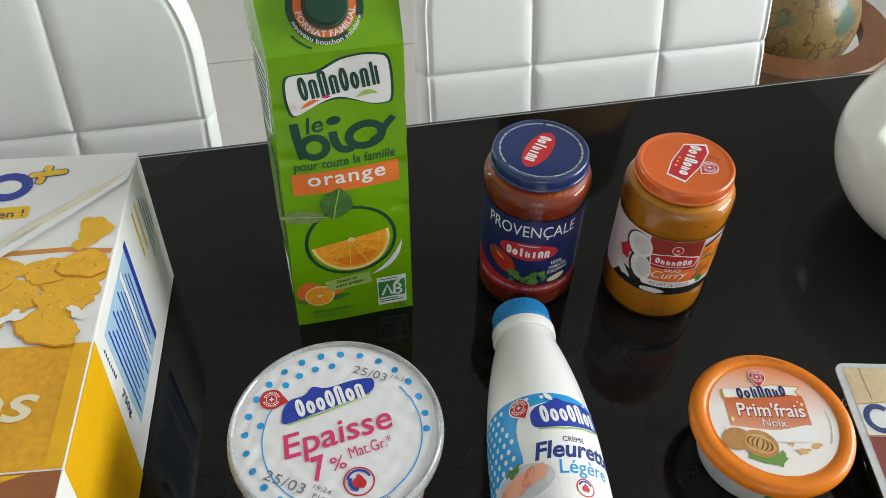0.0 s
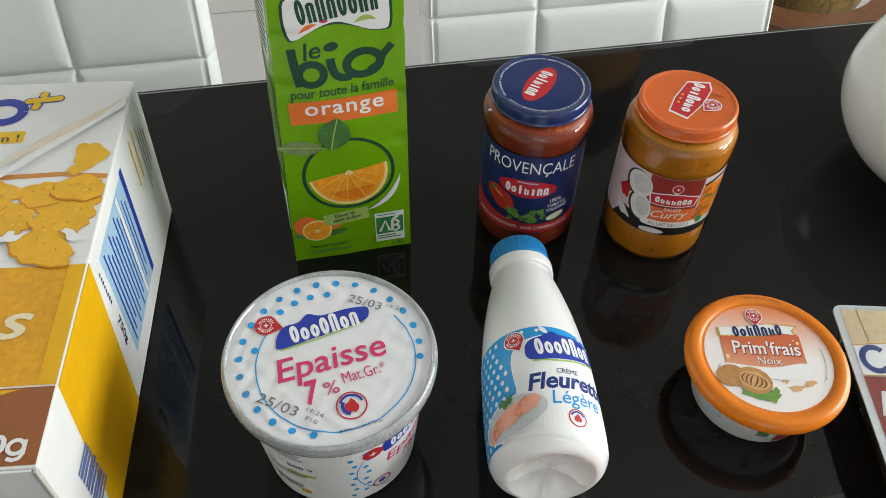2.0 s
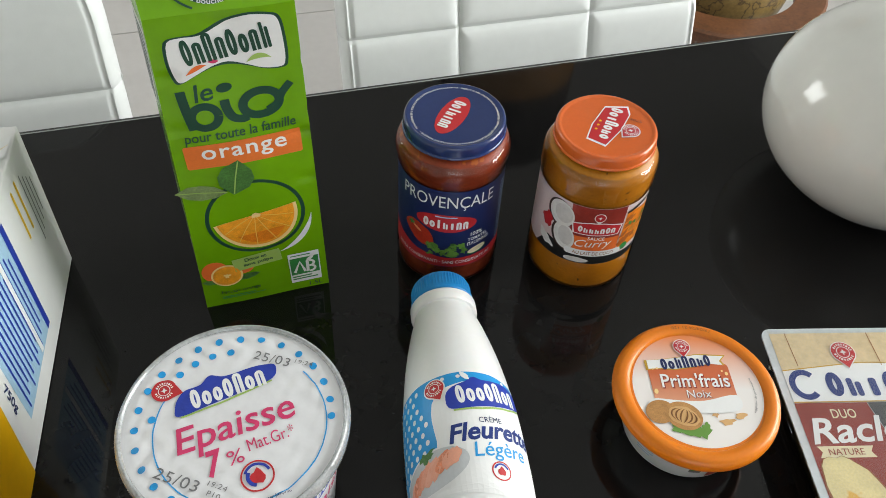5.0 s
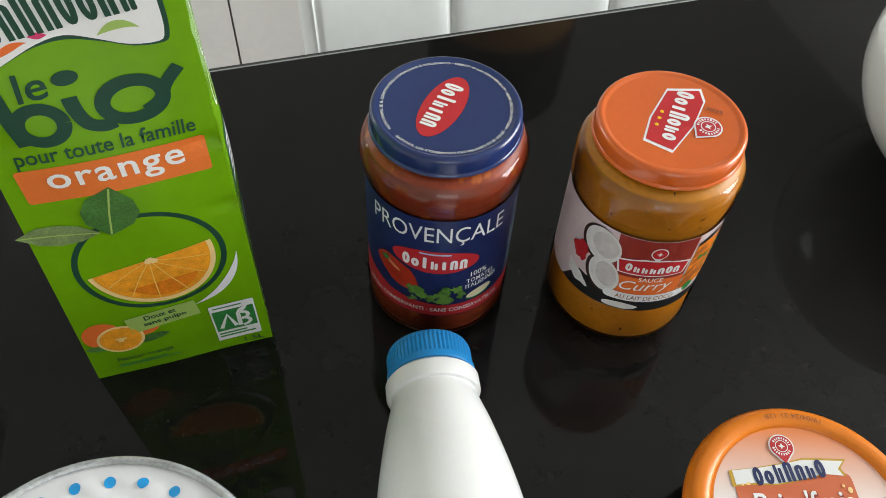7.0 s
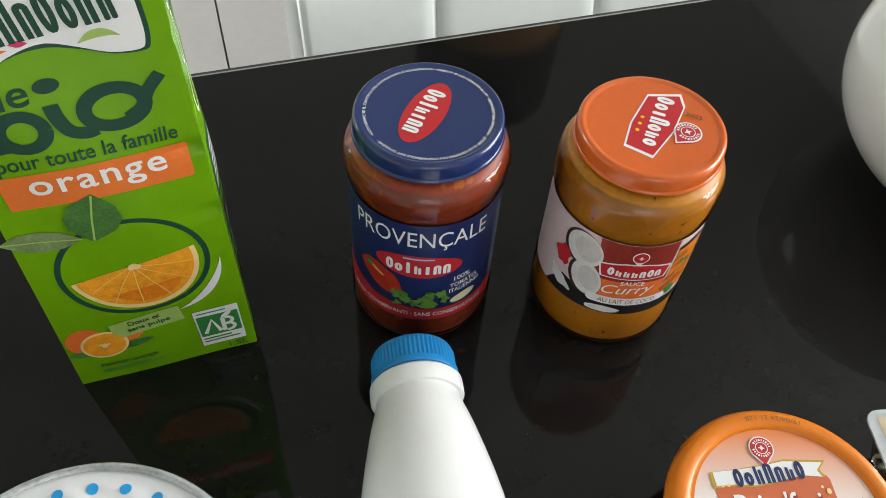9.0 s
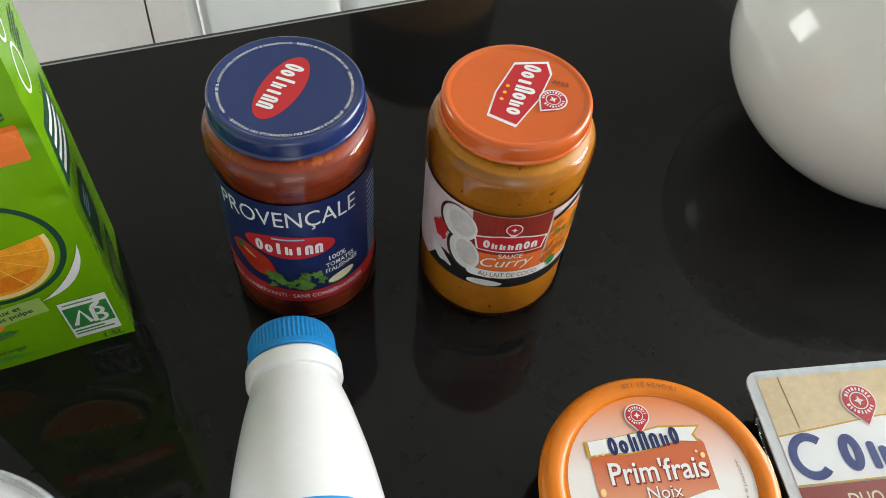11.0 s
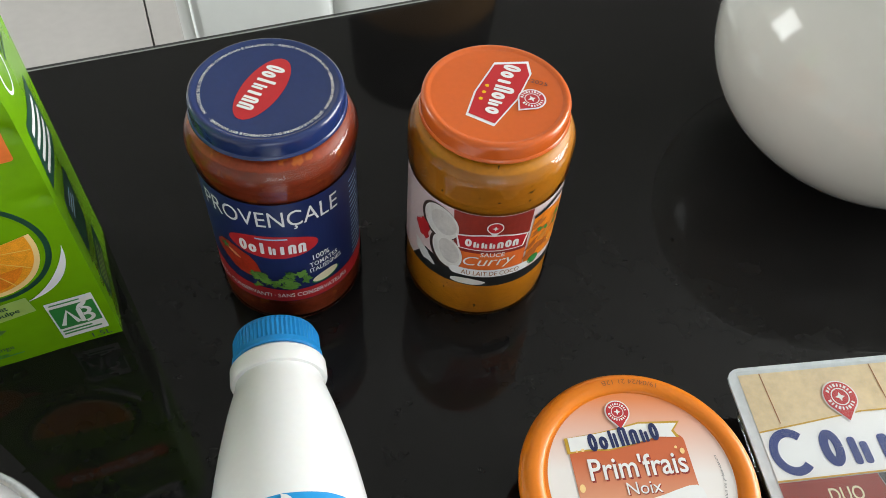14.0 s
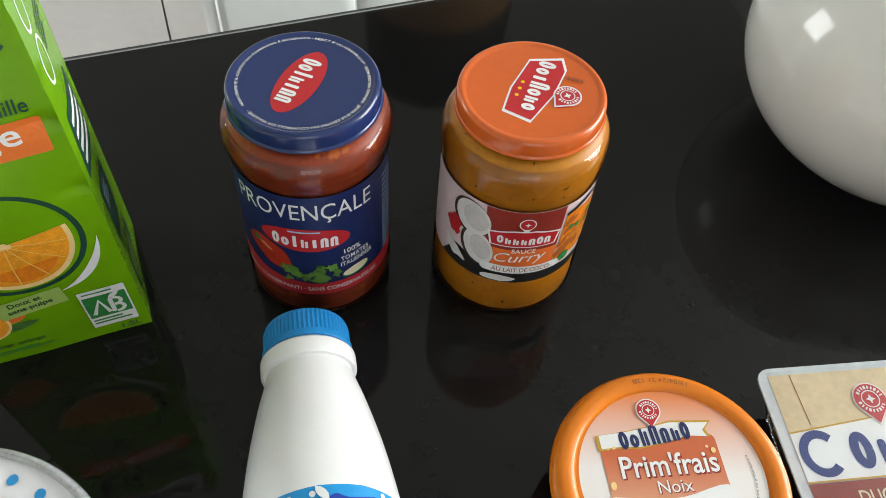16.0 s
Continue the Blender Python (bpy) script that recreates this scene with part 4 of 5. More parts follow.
# ---- sauce jars ----
def jar(name, m, R, h, lid_r, lid_h, content, lid_mat, label, zl, zt, bulge=0.0):
    e = thing(name, m, label, "jar", "jars of sauce")
    base = h - lid_h
    prof = smooth_profile([(R - 0.0038, 0.0006), (R - 0.0012, 0.0022), (R, 0.006), (R, 0.014)], 4) + [(R, zl - 0.002), (R - 0.0009, zl), (R - 0.0009, zt), (R, zt + 0.002)] + \
        smooth_profile([(R, zt + 0.004), (R + bulge, base - 0.0145), (R + bulge - 0.0003, base - 0.0105), (R + bulge - 0.0019, base - 0.007), (R + bulge - 0.0048, base - 0.0045), (lid_r - 0.0032, base - 0.0034), (lid_r - 0.0042, base - 0.0018), (lid_r - 0.0046, base + 0.002)], 6) + [(lid_r - 0.0052, h - 0.004)]
    part("glass", lathe_bm([(0, 0.0006)] + prof, 80), M_JAR_GLASS, e, "clear glass", smooth=True).visible_shadow = False
    inner = [(0, 0.0025)] + [(max(r - 0.0012, 0), min(z + 0.0012, base + 0.003)) for r, z in prof[2:-2]] + [(0, base + 0.003)]
    part("sauce", lathe_bm(inner, 72), content, e, smooth=True)
    # lugs pressed into the foot of the lid
    lp = [(lid_r - 0.0014, base), (lid_r - 0.0004, base + 0.0002), (lid_r, base + 0.0009), (lid_r - 0.0002, base + 0.0018), (lid_r - 0.0008, base + 0.0024), (lid_r - 0.0009, h - 0.0026), (lid_r - 0.0013, h - 0.0012), (lid_r - 0.0021, h - 0.0003), (lid_r - 0.003, h), (lid_r - 0.004, h - 0.0003), (lid_r - 0.0049, h - 0.0009), (lid_r - 0.0056, h - 0.001), (0, h - 0.001)]
    part("lid", lathe_bm(lp, 80), lid_mat, e, smooth=True)
    return e, prof, on_plane((0, 0, h - 0.001), (1, 0, 0), (0, 1, 0))


def paper(name, parent, surf, u0, u1, v0, v1, m, nu=60):
    bm = bmesh.new()
    g = [[bm.verts.new((u0 + (u1 - u0) * i / nu, v, 0)) for i in range(nu + 1)] for v in (v0, v1)]
    for i in range(nu):
        bm.faces.new((g[0][i], g[0][i + 1], g[1][i + 1], g[1][i]))
    return decal(name, bm, surf, 0, m, parent)


JA_R, JB_R = 0.039, 0.0405
jar_a, pa, lid_a = jar("tomato_sauce_jar", pose(0.097, 0.515, T), JA_R, 0.1355, 0.0358, 0.0106, M_TOMATO, M_NAVY, "glass jar of red tomato sauce with navy lid", 0.02, 0.1, 0.0012)
sa = on_lathe(pa, math.degrees(math.atan2(-1, -0.2)), JA_R)


def ja(name, bm, layer, m, surf=sa, step=0.003):
    return decal(name, bm, surf, layer, m, jar_a, step=step)


paper("paper_label", jar_a, sa, -0.062, 0.062, 0.0205, 0.099, I_NAVY)
ja("red_band", poly([(-0.062, 0.021), (0.062, 0.021), (0.062, 0.033), (0.03, 0.031), (0, 0.0305), (-0.03, 0.034), (-0.062, 0.044)]), 1, I_RED)
ja("lettering", text("PROVENÇALE", 0.0725, -0.0058, 0.0872, 0, height=0.0135, bold=0.0), 1, I_WHITE)
ja("mark_oval", ell(-0.006, 0.0672, 0.0232, 0.0088, -2), 1, I_RED)
ja("mark_bar", strokes(-0.0062, 0.0664, 0.0345, 0.0088, 7, -1, 2), 2, I_WHITE)
ja("mark_line", rrect(-0.006, 0.0737, 0.016, 0.0011, 0.0003, -1), 2, I_PALEBLUE)
ja("tomato", blob(-0.0265, 0.0515, 0.0145, 0.0088, -36, 0.05, seed=6), 2, I_TOMATO)
ja("tomato_shine", ell(-0.0285, 0.0555, 0.0048, 0.0012, -30), 3, I_ORANGE_PALE)
ja("tomato_stalk", [leaf(-0.0335, 0.0585, 0.007, 0.0015, r) for r in (20, 75, 150)], 3.5, I_GREEN)
rnd = random.Random(3)
ja("parsley", ([blob(rnd.uniform(-0.019, 0.009), rnd.uniform(0.034, 0.0445), rnd.uniform(0.0018, 0.0034), rnd.uniform(0.0013, 0.0024), rnd.uniform(0, 180), 0.45, 16, seed=k) for k in range(30)]), 3, I_PARSLEY)
ja("courgette", ell(0.0195, 0.0365, 0.0078, 0.0032, 12), 2, I_CREAM)
ja("courgette_skin", arc(0.0195, 0.0365, 0.008, 0.0034, 180, 360, 0.001, 18, 12), 3, I_GREEN)
ja("lettering", text("100%", 0.0095, 0.018, 0.0545, 3, height=0.0038, bold=0.01), 1, I_WHITE)
ja("lettering", text("TOMATES", 0.0165, 0.0195, 0.0493, 4, height=0.0034, bold=0.01, spacing=1.1), 1, I_WHITE)
ja("lettering", text("ITALIENNES", 0.019, 0.0205, 0.0448, 4, height=0.0034, bold=0.01), 1, I_WHITE)
ja("lettering", text("SENZA CONSERVANTI · SANS CONSERVATEURS", 0.082, -0.008, 0.0262, 0, height=0.0034, bold=0.01), 2, I_WHITE)
ja("side_print", lines(0.047, 0.062, 0.013, 0.06, 16, 0, 8, 0.3), 1, I_PALEBLUE)
ja("mark_oval", ell(-0.0015, 0.0005, 0.0212, 0.0092, 50), 0, I_RED, lid_a, None)
ja("mark_bar", strokes(-0.0017, 0.0009, 0.031, 0.0092, 7, 50 + 180, 2), 1, I_WHITE, lid_a, None)


def lid_ring(u, v, h):
    """Print that runs round the lid, heads outwards."""
    a, r = radians(20) - u / 0.0294, 0.0294 + v
    return lid_a(r * math.cos(a), r * math.sin(a), h)


ja("rim_lettering", text("NON USARE SE IL CENTRO DEL COPERCHIO È SOLLEVATO · REJECT IF LID CENTER IS UP · BEIM ERSTEN ÖFFNEN · JETER SI LE CENTRE DU COUVERCLE EST SOULEVÉ ·", 0.181, 0, 0, 0, height=0.0021, bold=0.012), 1, I_WHITE, lid_ring, None)

jar_b, pb, lid_b = jar("curry_sauce_jar", pose(0.197, 0.4868, T), JB_R, 0.1309, 0.0358, 0.0102, M_CURRY, M_ORANGE_LID, "glass jar of orange curry sauce with orange lid", 0.03, 0.091)
sb = on_lathe(pb, math.degrees(math.atan2(-1, -0.35)), JB_R)


def jb(name, bm, layer, m, surf=sb, step=0.003):
    return decal(name, bm, surf, layer, m, jar_b, step=step)


I_SHELL = ink("shell_print", (0.05, 0.028, 0.022), var=0.3)
I_COCO = ink("coconut_print", (0.72, 0.7, 0.67), var=0.12, scale=200)
I_COCO_SHADE = ink("coconut_hollow_print", (0.6, 0.57, 0.55), var=0.16, scale=240)
I_PALEPINK = ink("pale_pink_ink", (0.7, 0.56, 0.55), var=0.06)
paper("paper_label", jar_b, sb, -0.072, 0.062, 0.0315, 0.0895, I_PALEPINK)
jb("panel", poly([(-0.016, 0.046), (0.021, 0.046), (0.0225, 0.0893), (-0.0185, 0.0893)]), 1, I_BRICK)
jb("panel_low", poly([(-0.0162, 0.046), (0.0212, 0.046), (0.0213, 0.06), (-0.0165, 0.06)]), 2, I_ORANGE)
jb("mark_edge", poly([(-0.0145, 0.0625), (0.0195, 0.0625), (0.0215, 0.0725), (0.008, 0.0755), (-0.003, 0.0755), (-0.0165, 0.0725)]), 3, I_WHITE)
jb("mark_field", poly([(-0.0135, 0.0633), (0.0187, 0.0633), (0.0203, 0.0718), (0.008, 0.0746), (-0.003, 0.0746), (-0.0153, 0.0718)]), 4, I_RED)
jb("mark_bar", strokes(0.0025, 0.0682, 0.028, 0.006, 7, 0, 5), 5, I_WHITE)
jb("seal", badge(0.0028, 0.0808, 0.0042), 3, I_WHITE)
jb("seal_field", ell(0.0028, 0.0808, 0.0036), 4, I_RED)
jb("seal_centre", star(0.0028, 0.0808, 0.0017), 5, I_WHITE)
jb("lettering", text("SAUCE", 0.0125, 0.0035, 0.0593, 0, height=0.0034, bold=0.01), 3, I_WHITE)
jb("lettering", text("Curry", 0.0275, 0.0025, 0.0528, 4, height=0.0098, shear=0.35), 3, I_WHITE)
jb("white_scroll", rrect(0.004, 0.0435, 0.044, 0.0062, 0.0028, 0), 4, I_WHITE)
jb("lettering", text("AU LAIT DE COCO", 0.031, 0.004, 0.0435, 0, height=0.0036), 5, I_BROWN)
# coconut halves, tomato, and a dish
jb("dark_ground", poly([(-0.045, 0.0317), (0.05, 0.0317), (0.05, 0.0375), (0.02, 0.04), (-0.02, 0.045), (-0.034, 0.048)]), 1, I_BLACK)
jb("coconut_shell", [ell(-0.0262, 0.0752, 0.0112, 0.0128, 20), ell(-0.0215, 0.055, 0.0095, 0.0135, 15)], 2, I_SHELL)
jb("coconut_flesh", [ell(-0.0252, 0.0757, 0.0102, 0.0117, 20), ell(-0.0205, 0.0555, 0.0084, 0.0125, 15)], 3, I_COCO)
jb("coconut_hollow", [ell(-0.0235, 0.0765, 0.0072, 0.0085, 20), ell(-0.0192, 0.0565, 0.0056, 0.0092, 15)], 4, I_COCO_SHADE)
jb("coconut_piece", [blob(-0.0355, 0.0435, 0.008, 0.004, -35, 0.15, seed=2), blob(-0.008, 0.0352, 0.0095, 0.0026, 0, 0.1, seed=4)], 3, I_COCO)
jb("tomato", blob(-0.0362, 0.0625, 0.005, 0.007, 0, 0.15, seed=5), 4, I_RED)
jb("dish", poly([(0.0222, 0.046), (0.05, 0.043), (0.05, 0.078), (0.024, 0.0835)]), 2, I_SLICE_DK)
rnd = random.Random(21)
jb("dish_piece", ([blob(rnd.uniform(0.025, 0.047), rnd.uniform(0.049, 0.077), rnd.uniform(0.003, 0.006), rnd.uniform(0.0015, 0.003), 30 + rnd.uniform(-30, 30), 0.25, 14, seed=k) for k in range(16)]), 3, I_DISH)
jb("dish_herb", ([blob(rnd.uniform(0.028, 0.044), rnd.uniform(0.058, 0.072), 0.0022, 0.0014, rnd.uniform(0, 180), 0.3, 10, seed=k) for k in range(5)]), 4, I_GREEN)
jb("pan_edge", ribbon([(0.0235, 0.082), (0.036, 0.0855), (0.05, 0.087)], 0.0022), 4, I_BLACK)
jb("green_dot", ell(0.0285, 0.0455, 0.0036), 4, I_GREEN)
lid_b2 = lambda u, v, h: lid_b(u - 0.0015, v - 0.0035, h)
# lid print
hexa = [(8.5, 24.0), (24.5, 20.0), (22.5, 11.5), (10.0, -2.5), (-7.6, -15.8), (-17.2, -5.2), (-8.0, 8.0)]
jb("mark_edge", poly([(x * mm, y * mm) for x, y in hexa]), 0, I_WHITE, lid_b2, None)
jb("mark_field", poly([((x * 0.92 + 0.3) * mm, (y * 0.92 + 0.3) * mm) for x, y in hexa]), 1, I_RED, lid_b2, None)
jb("mark_bar", strokes(0.0055, 0.0052, 0.036, 0.0085, 7, 52 + 180, 6), 2, I_WHITE, lid_b2, None)
jb("star", ([ell((-6.8 + 3.0 * k) * mm, (2.6 + 3.6 * k) * mm, 0.0011, n=5) for k in range(3)]), 2, I_YELLOW, lid_b2, None)
jb("seal_edge", badge(0.0155, -0.0048, 0.0066, -60), 3, I_WHITE, lid_b2, None)
jb("seal_field", badge(0.0155, -0.0048, 0.0058, -60), 4, I_RED, lid_b2, None)
jb("seal_ring", arc(0.0155, -0.0048, 0.00328, 0.00328, 0, 360, 0.00042, 24), 5, I_WHITE, lid_b2, None)
jb("seal_print", seal_print(0.0155, -0.0048, 0.00470), 5, I_WHITE, lid_b2, None)
jb("seal_centre", star(0.0155, -0.0048, 0.002), 5, I_WHITE, lid_b2, None)
jb("lettering", text("-2025", 0.0095, 0.0225, 0.0045, -38, height=0.0024), 6, I_BLACK, lid_b2, None)

# ---- cream tub ----
tub = thing("cream_tub", pose(-0.0724, 0.3412, T), "round white plastic tub of thick cream with printed film", "cream tub")
TUBH = 0.0978
cup = [(0, 0.0006), (0.046, 0.0006), (0.0485, 0.003), (0.0555, TUBH - 0.014), (0.0555, TUBH - 0.008), (0.0595, TUBH - 0.0065), (0.0595, TUBH - 0.0035), (0.054, TUBH - 0.0035)]
part("cup", lathe_bm(cup, 96), M_PLASTIC_WHITE, tub, smooth=True)


def crumple(u, v):
    """Height of the wrinkled sealing film."""
    r = math.hypot(u, v)
    k = 0.00005 + 0.00032 * min(1.0, (r / 0.054) ** 3)
    k *= 1.0 if r < 0.052 else max(0.0, (0.0575 - r) / 0.0055)
    w = math.sin(430 * u + 2.2 * math.sin(260 * v)) + math.sin(390 * v - 210 * u + 1.7 * math.sin(330 * u)) + 0.3 * math.sin(700 * u + 500 * v)
    return k * w


bm = bmesh.new()
NF = 96
rings = [[bm.verts.new((0, 0, TUBH - 0.0024 + crumple(0, 0)))]]
for j in range(1, 41):
    r = 0.0592 * j / 40
    rings.append([bm.verts.new((r * math.cos(2 * math.pi * i / NF), r * math.sin(2 * math.pi * i / NF), TUBH - 0.0024 + crumple(r * math.cos(2 * math.pi * i / NF), r * math.sin(2 * math.pi * i / NF)))) for i in range(NF)])
for a, c in zip(rings, rings[1:]):
    for i in range(NF):
        k = (i + 1) % NF
        bm.faces.new((a[0], c[i], c[k]) if len(a) == 1 else (a[i], c[i], c[k], a[k]))
part("film", bm, M_FOIL, tub, "wrinkled white printed sealing film", smooth=True)
part("clear_lid_rim", lathe_bm(smooth_profile([(0.0605, TUBH - 0.010), (0.062, TUBH - 0.0085), (0.0622, TUBH - 0.004), (0.0612, TUBH - 0.0008), (0.0598, TUBH + 0.0002), (0.0587, TUBH - 0.0008), (0.0583, TUBH - 0.0016)], 4) + [(0.0602, TUBH - 0.0022), (0.0604, TUBH - 0.0085)], 96, True), M_RIM, tub, "clear plastic snap rim", smooth=True)


def t_top(u, v, h):
    return Vector((u, v, TUBH - 0.0022 + crumple(u, v) + h))


def td(name, bm, layer, m, surf=t_top, step=0.0025):
    return decal(name, bm, surf, layer, m, tub, step=step)


td("film_ring", arc(0.003, -0.005, 0.0455, 0.0455, 145, 395, 0.0007, 60), 0, I_SKY)
dots = []
for k, r in enumerate((0.0518, 0.0435)):
    for i in range(27):
        a = radians(i * 13.4 + 6.5 * k)
        x, y = r * math.cos(a), r * math.sin(a)
        if math.hypot(x - 0.003, y + 0.005) > 0.0475 and not (-0.04 < x < 0.03 and y < 0.032 and y > 0) and not (x > 0.012 and k == 1 and y > 0):
            dots.append(ell(x, y, 0.0021, n=16))
td("dot", dots, 0, I_SKY)
td("mark_field", poly(turn2(rounded([(x * mm, y * mm) for x, y in ((-27, -8.5), (-10, -7.5), (8, -6), (24, -4.5), (29, 0), (28, 5.5), (15, 7.5), (2, 7.5), (-6, 11), (-12, 7), (-20, 6.5), (-25, 3), (-28, -3))]), -0.003, 0.0205, 9)), 1, I_BLUE)
td("mark_line", ribbon(turn2([(-0.026, -0.0095), (-0.005, -0.0085), (0.012, -0.0068), (0.025, -0.005)], -0.003, 0.0205, 9), 0.0011), 2, I_PALEGREEN)
td("mark_bar", strokes(-0.0015, 0.0203, 0.042, 0.0125, 7, 10, 4), 2, I_WHITE)
td("seal", badge(-0.0352, 0.0262, 0.0068, 70), 2, I_RED)
td("seal_ring", arc(-0.0352, 0.0262, 0.00312, 0.00312, 0, 360, 0.00040, 24), 3, I_WHITE)
td("seal_print", seal_print(-0.0352, 0.0262, 0.00448), 3, I_WHITE)
td("seal_centre", star(-0.0352, 0.0262, 0.0018), 3, I_WHITE)
td("lettering", text("Epaisse", 0.064, 0.0005, -0.0052, 8.5, height=0.0205, shear=0.15, bold=0.01), 1, I_PINK)
td("lettering", text("7", 0.0085, -0.0122, -0.0235, 8, height=0.0155, shear=0.15, bold=0.03), 1, I_PINK)
td("lettering", text("%", 0.0085, -0.0015, -0.0225, 8, height=0.0085), 1, I_PINK)
td("lettering", text("Mat.Gr.*", 0.025, 0.0175, -0.0155, 9, height=0.0075), 1, I_PINK)
td("lettering", text("25/03", 0.0245, -0.0315, -0.0282, -33, height=0.0062, spacing=1.1), 1, I_GREY)
td("lettering", text("19:24", 0.0105, -0.0118, -0.0365, -33, height=0.0028, spacing=1.15), 1, I_GREY)
td("lettering", text("P10", 0.007, -0.0142, -0.041, -33, height=0.0028, spacing=1.15), 1, I_GREY)
td("lettering", text("25/03", 0.021, 0.0245, 0.0335, -29, height=0.0058, spacing=1.1), 3, I_GREY)
td("lettering", text("19:24", 0.0105, 0.0415, 0.0265, -29, height=0.0026, spacing=1.15), 3, I_GREY)
td("origin_seal", arc(0.0083, -0.0357, 0.0083, 0.0083, 0, 360, 0.0009, 36), 1, I_RED)
td("origin_seal_bar", arc(0.0083, -0.0357, 0.0066, 0.0066, 20, 160, 0.0014, 18), 1, I_BLUE)
td("origin_seal_map", blob(0.0083, -0.0362, 0.0042, 0.0042, 0, 0.25, 12, seed=7), 1, I_RED)
td("origin_seal_blue", arc(0.0083, -0.0357, 0.005, 0.005, 150, 260, 0.002, 12), 2, I_BLUE)
td("lettering", text("A consommer jusqu'au", 0.024, 0.012, -0.0492, 8, height=0.0024), 1, I_NAVY)
# printed wall of the cup
t_wall = on_lathe(cup[2:5], -62, 0.052)
t_wall_right = lambda u, v, h: t_wall(u - 0.009, v, h)
td("mark_field", rrect(0.024, 0.068, 0.036, 0.015, 0.004, 4), 0, I_BLUE, t_wall_right, 0.003)
td("mark_bar", strokes(0.025, 0.068, 0.028, 0.01, 6, 4, 4), 1, I_WHITE, t_wall_right, 0.003)
td("seal", ell(0.0, 0.0665, 0.0062), 1, I_RED, t_wall_right, 0.003)
td("seal_centre", star(0.0, 0.0665, 0.0028), 2, I_WHITE, t_wall_right, 0.003)
td("lettering", text("Epaisse", 0.046, 0.032, 0.049, 4, height=0.0145, shear=0.15, bold=0.01), 0, I_PINK, t_wall_right, 0.003)
td("lettering", text("7%", 0.012, 0.029, 0.036, 4, height=0.009, shear=0.15, bold=0.02), 0, I_PINK, t_wall_right, 0.003)
td("origin_seal", arc(0.0065, 0.019, 0.006, 0.006, 0, 360, 0.0014, 24), 0, I_RED, t_wall_right, 0.003)
td("origin_seal_map", ell(0.0065, 0.019, 0.0028), 0, I_BLUE, t_wall_right, 0.003)
td("film_ring", arc(0.026, 0.042, 0.036, 0.036, 150, 250, 0.0007, 24), 0, I_SKY, t_wall_right, 0.003)
td("dot", ([ell(-0.022 + 0.0085 * (k % 2) + 0.002 * (k // 2 % 2), 0.012 + 0.0066 * (k // 2) * 1.35 + 0.0045 * (k % 2), 0.0017, n=14) for k in range(14)]), 0, I_SKY, t_wall, 0.003)
td("small_print_line", lines(-0.062, 0.069, 0.036, 0.012, 4, 0, 3, 0.3) + lines(-0.062, 0.04, 0.03, 0.006, 3, 0, 6, 0.3) + lines(-0.062, 0.022, 0.026, 0.008, 3, 0, 9, 0.35), 0, I_NAVY, t_wall, 0.003)
td("lettering", text("500 g", 0.016, -0.052, 0.0525, 0, height=0.0055, bold=0.02), 0, I_NAVY, t_wall, 0.003)
td("green_bar", rrect(-0.052, 0.043, 0.018, 0.004, 0.0005), 0, I_PALEGREEN, t_wall, 0.003)
td("yellow_bar", rrect(-0.053, 0.0155, 0.007, 0.006, 0.0005), 0, I_GOLD, t_wall, 0.003)

# ---- cream bottle, lying on its side ----
bottle = thing("cream_bottle", pose(0.0465, 0.267, T + 0.0372, -94.7, 0, -8.7), "white plastic cream bottle with blue cap lying down", "bottle")
BOT = smooth_profile([(0.0, 0.011), (0.013, 0.0095), (0.0215, 0.0052), (0.0285, 0.0038), (0.035, 0.0105), (0.0368, 0.024), (0.0366, 0.06), (0.0352, 0.088), (0.0315, 0.118), (0.0262, 0.1445), (0.0222, 0.1595), (0.021, 0.165)], 5)
body_bm = lathe_bm(BOT + [(0.0226, 0.1655), (0.0234, 0.1670), (0.0234, 0.1737), (0.0218, 0.1755), (0.02, 0.1760), (0, 0.1760)], 80)
for v in body_bm.verts:
    rr = math.hypot(v.co.x, v.co.y)
    if rr < 0.027 and v.co.z < 0.013:
        # five pressed lobes in the foot
        v.co.z += 0.0042 * (abs(math.cos(2.5 * math.atan2(v.co.y, v.co.x) + 0.4)) ** 0.6 - 0.3) * math.sin(math.pi * min(rr / 0.027, 1)) ** 0.8
part("body", body_bm, M_BOTTLE, bottle, smooth=True)
cap = bmesh.new()
NC = 120
ringsc = []
for r, z, rib in ((0.0, 0.1762, 0), (0.0216, 0.1762, 0), (0.0222, 0.1770, 0), (0.0222, 0.1797, 0), (0.0216, 0.1801, 1), (0.0216, 0.1900, 1), (0.0206, 0.1925, 0), (0.017, 0.1933, 0), (0.0, 0.1933, 0)):
    ringsc.append([cap.verts.new((0, 0, z))] if r == 0 else [cap.verts.new(((r - 0.0005 * rib * (i % 2)) * math.cos(2 * math.pi * i / NC), (r - 0.0005 * rib * (i % 2)) * math.sin(2 * math.pi * i / NC), z)) for i in range(NC)])
for a, b in zip(ringsc, ringsc[1:]):
    for i in range(NC):
        j = (i + 1) % NC
        if len(a) == 1:
            cap.faces.new((a[0], b[j], b[i]))
        elif len(b) == 1:
            cap.faces.new((a[i], a[j], b[0]))
        else:
            cap.faces.new((a[i], a[j], b[j], b[i]))
bmesh.ops.recalc_face_normals(cap, faces=cap.faces[:])
part("cap", cap, M_BLUE_CAP, bottle, "ribbed sky blue screw cap")
s_b0 = on_lathe(BOT[15:], 0, 0.0365)


def s_bot(u, v, h):
    p = s_b0(0, v, h)
    a = u / 0.0365
    return Vector((p.x * math.sin(a), -p.x * math.cos(a), v))


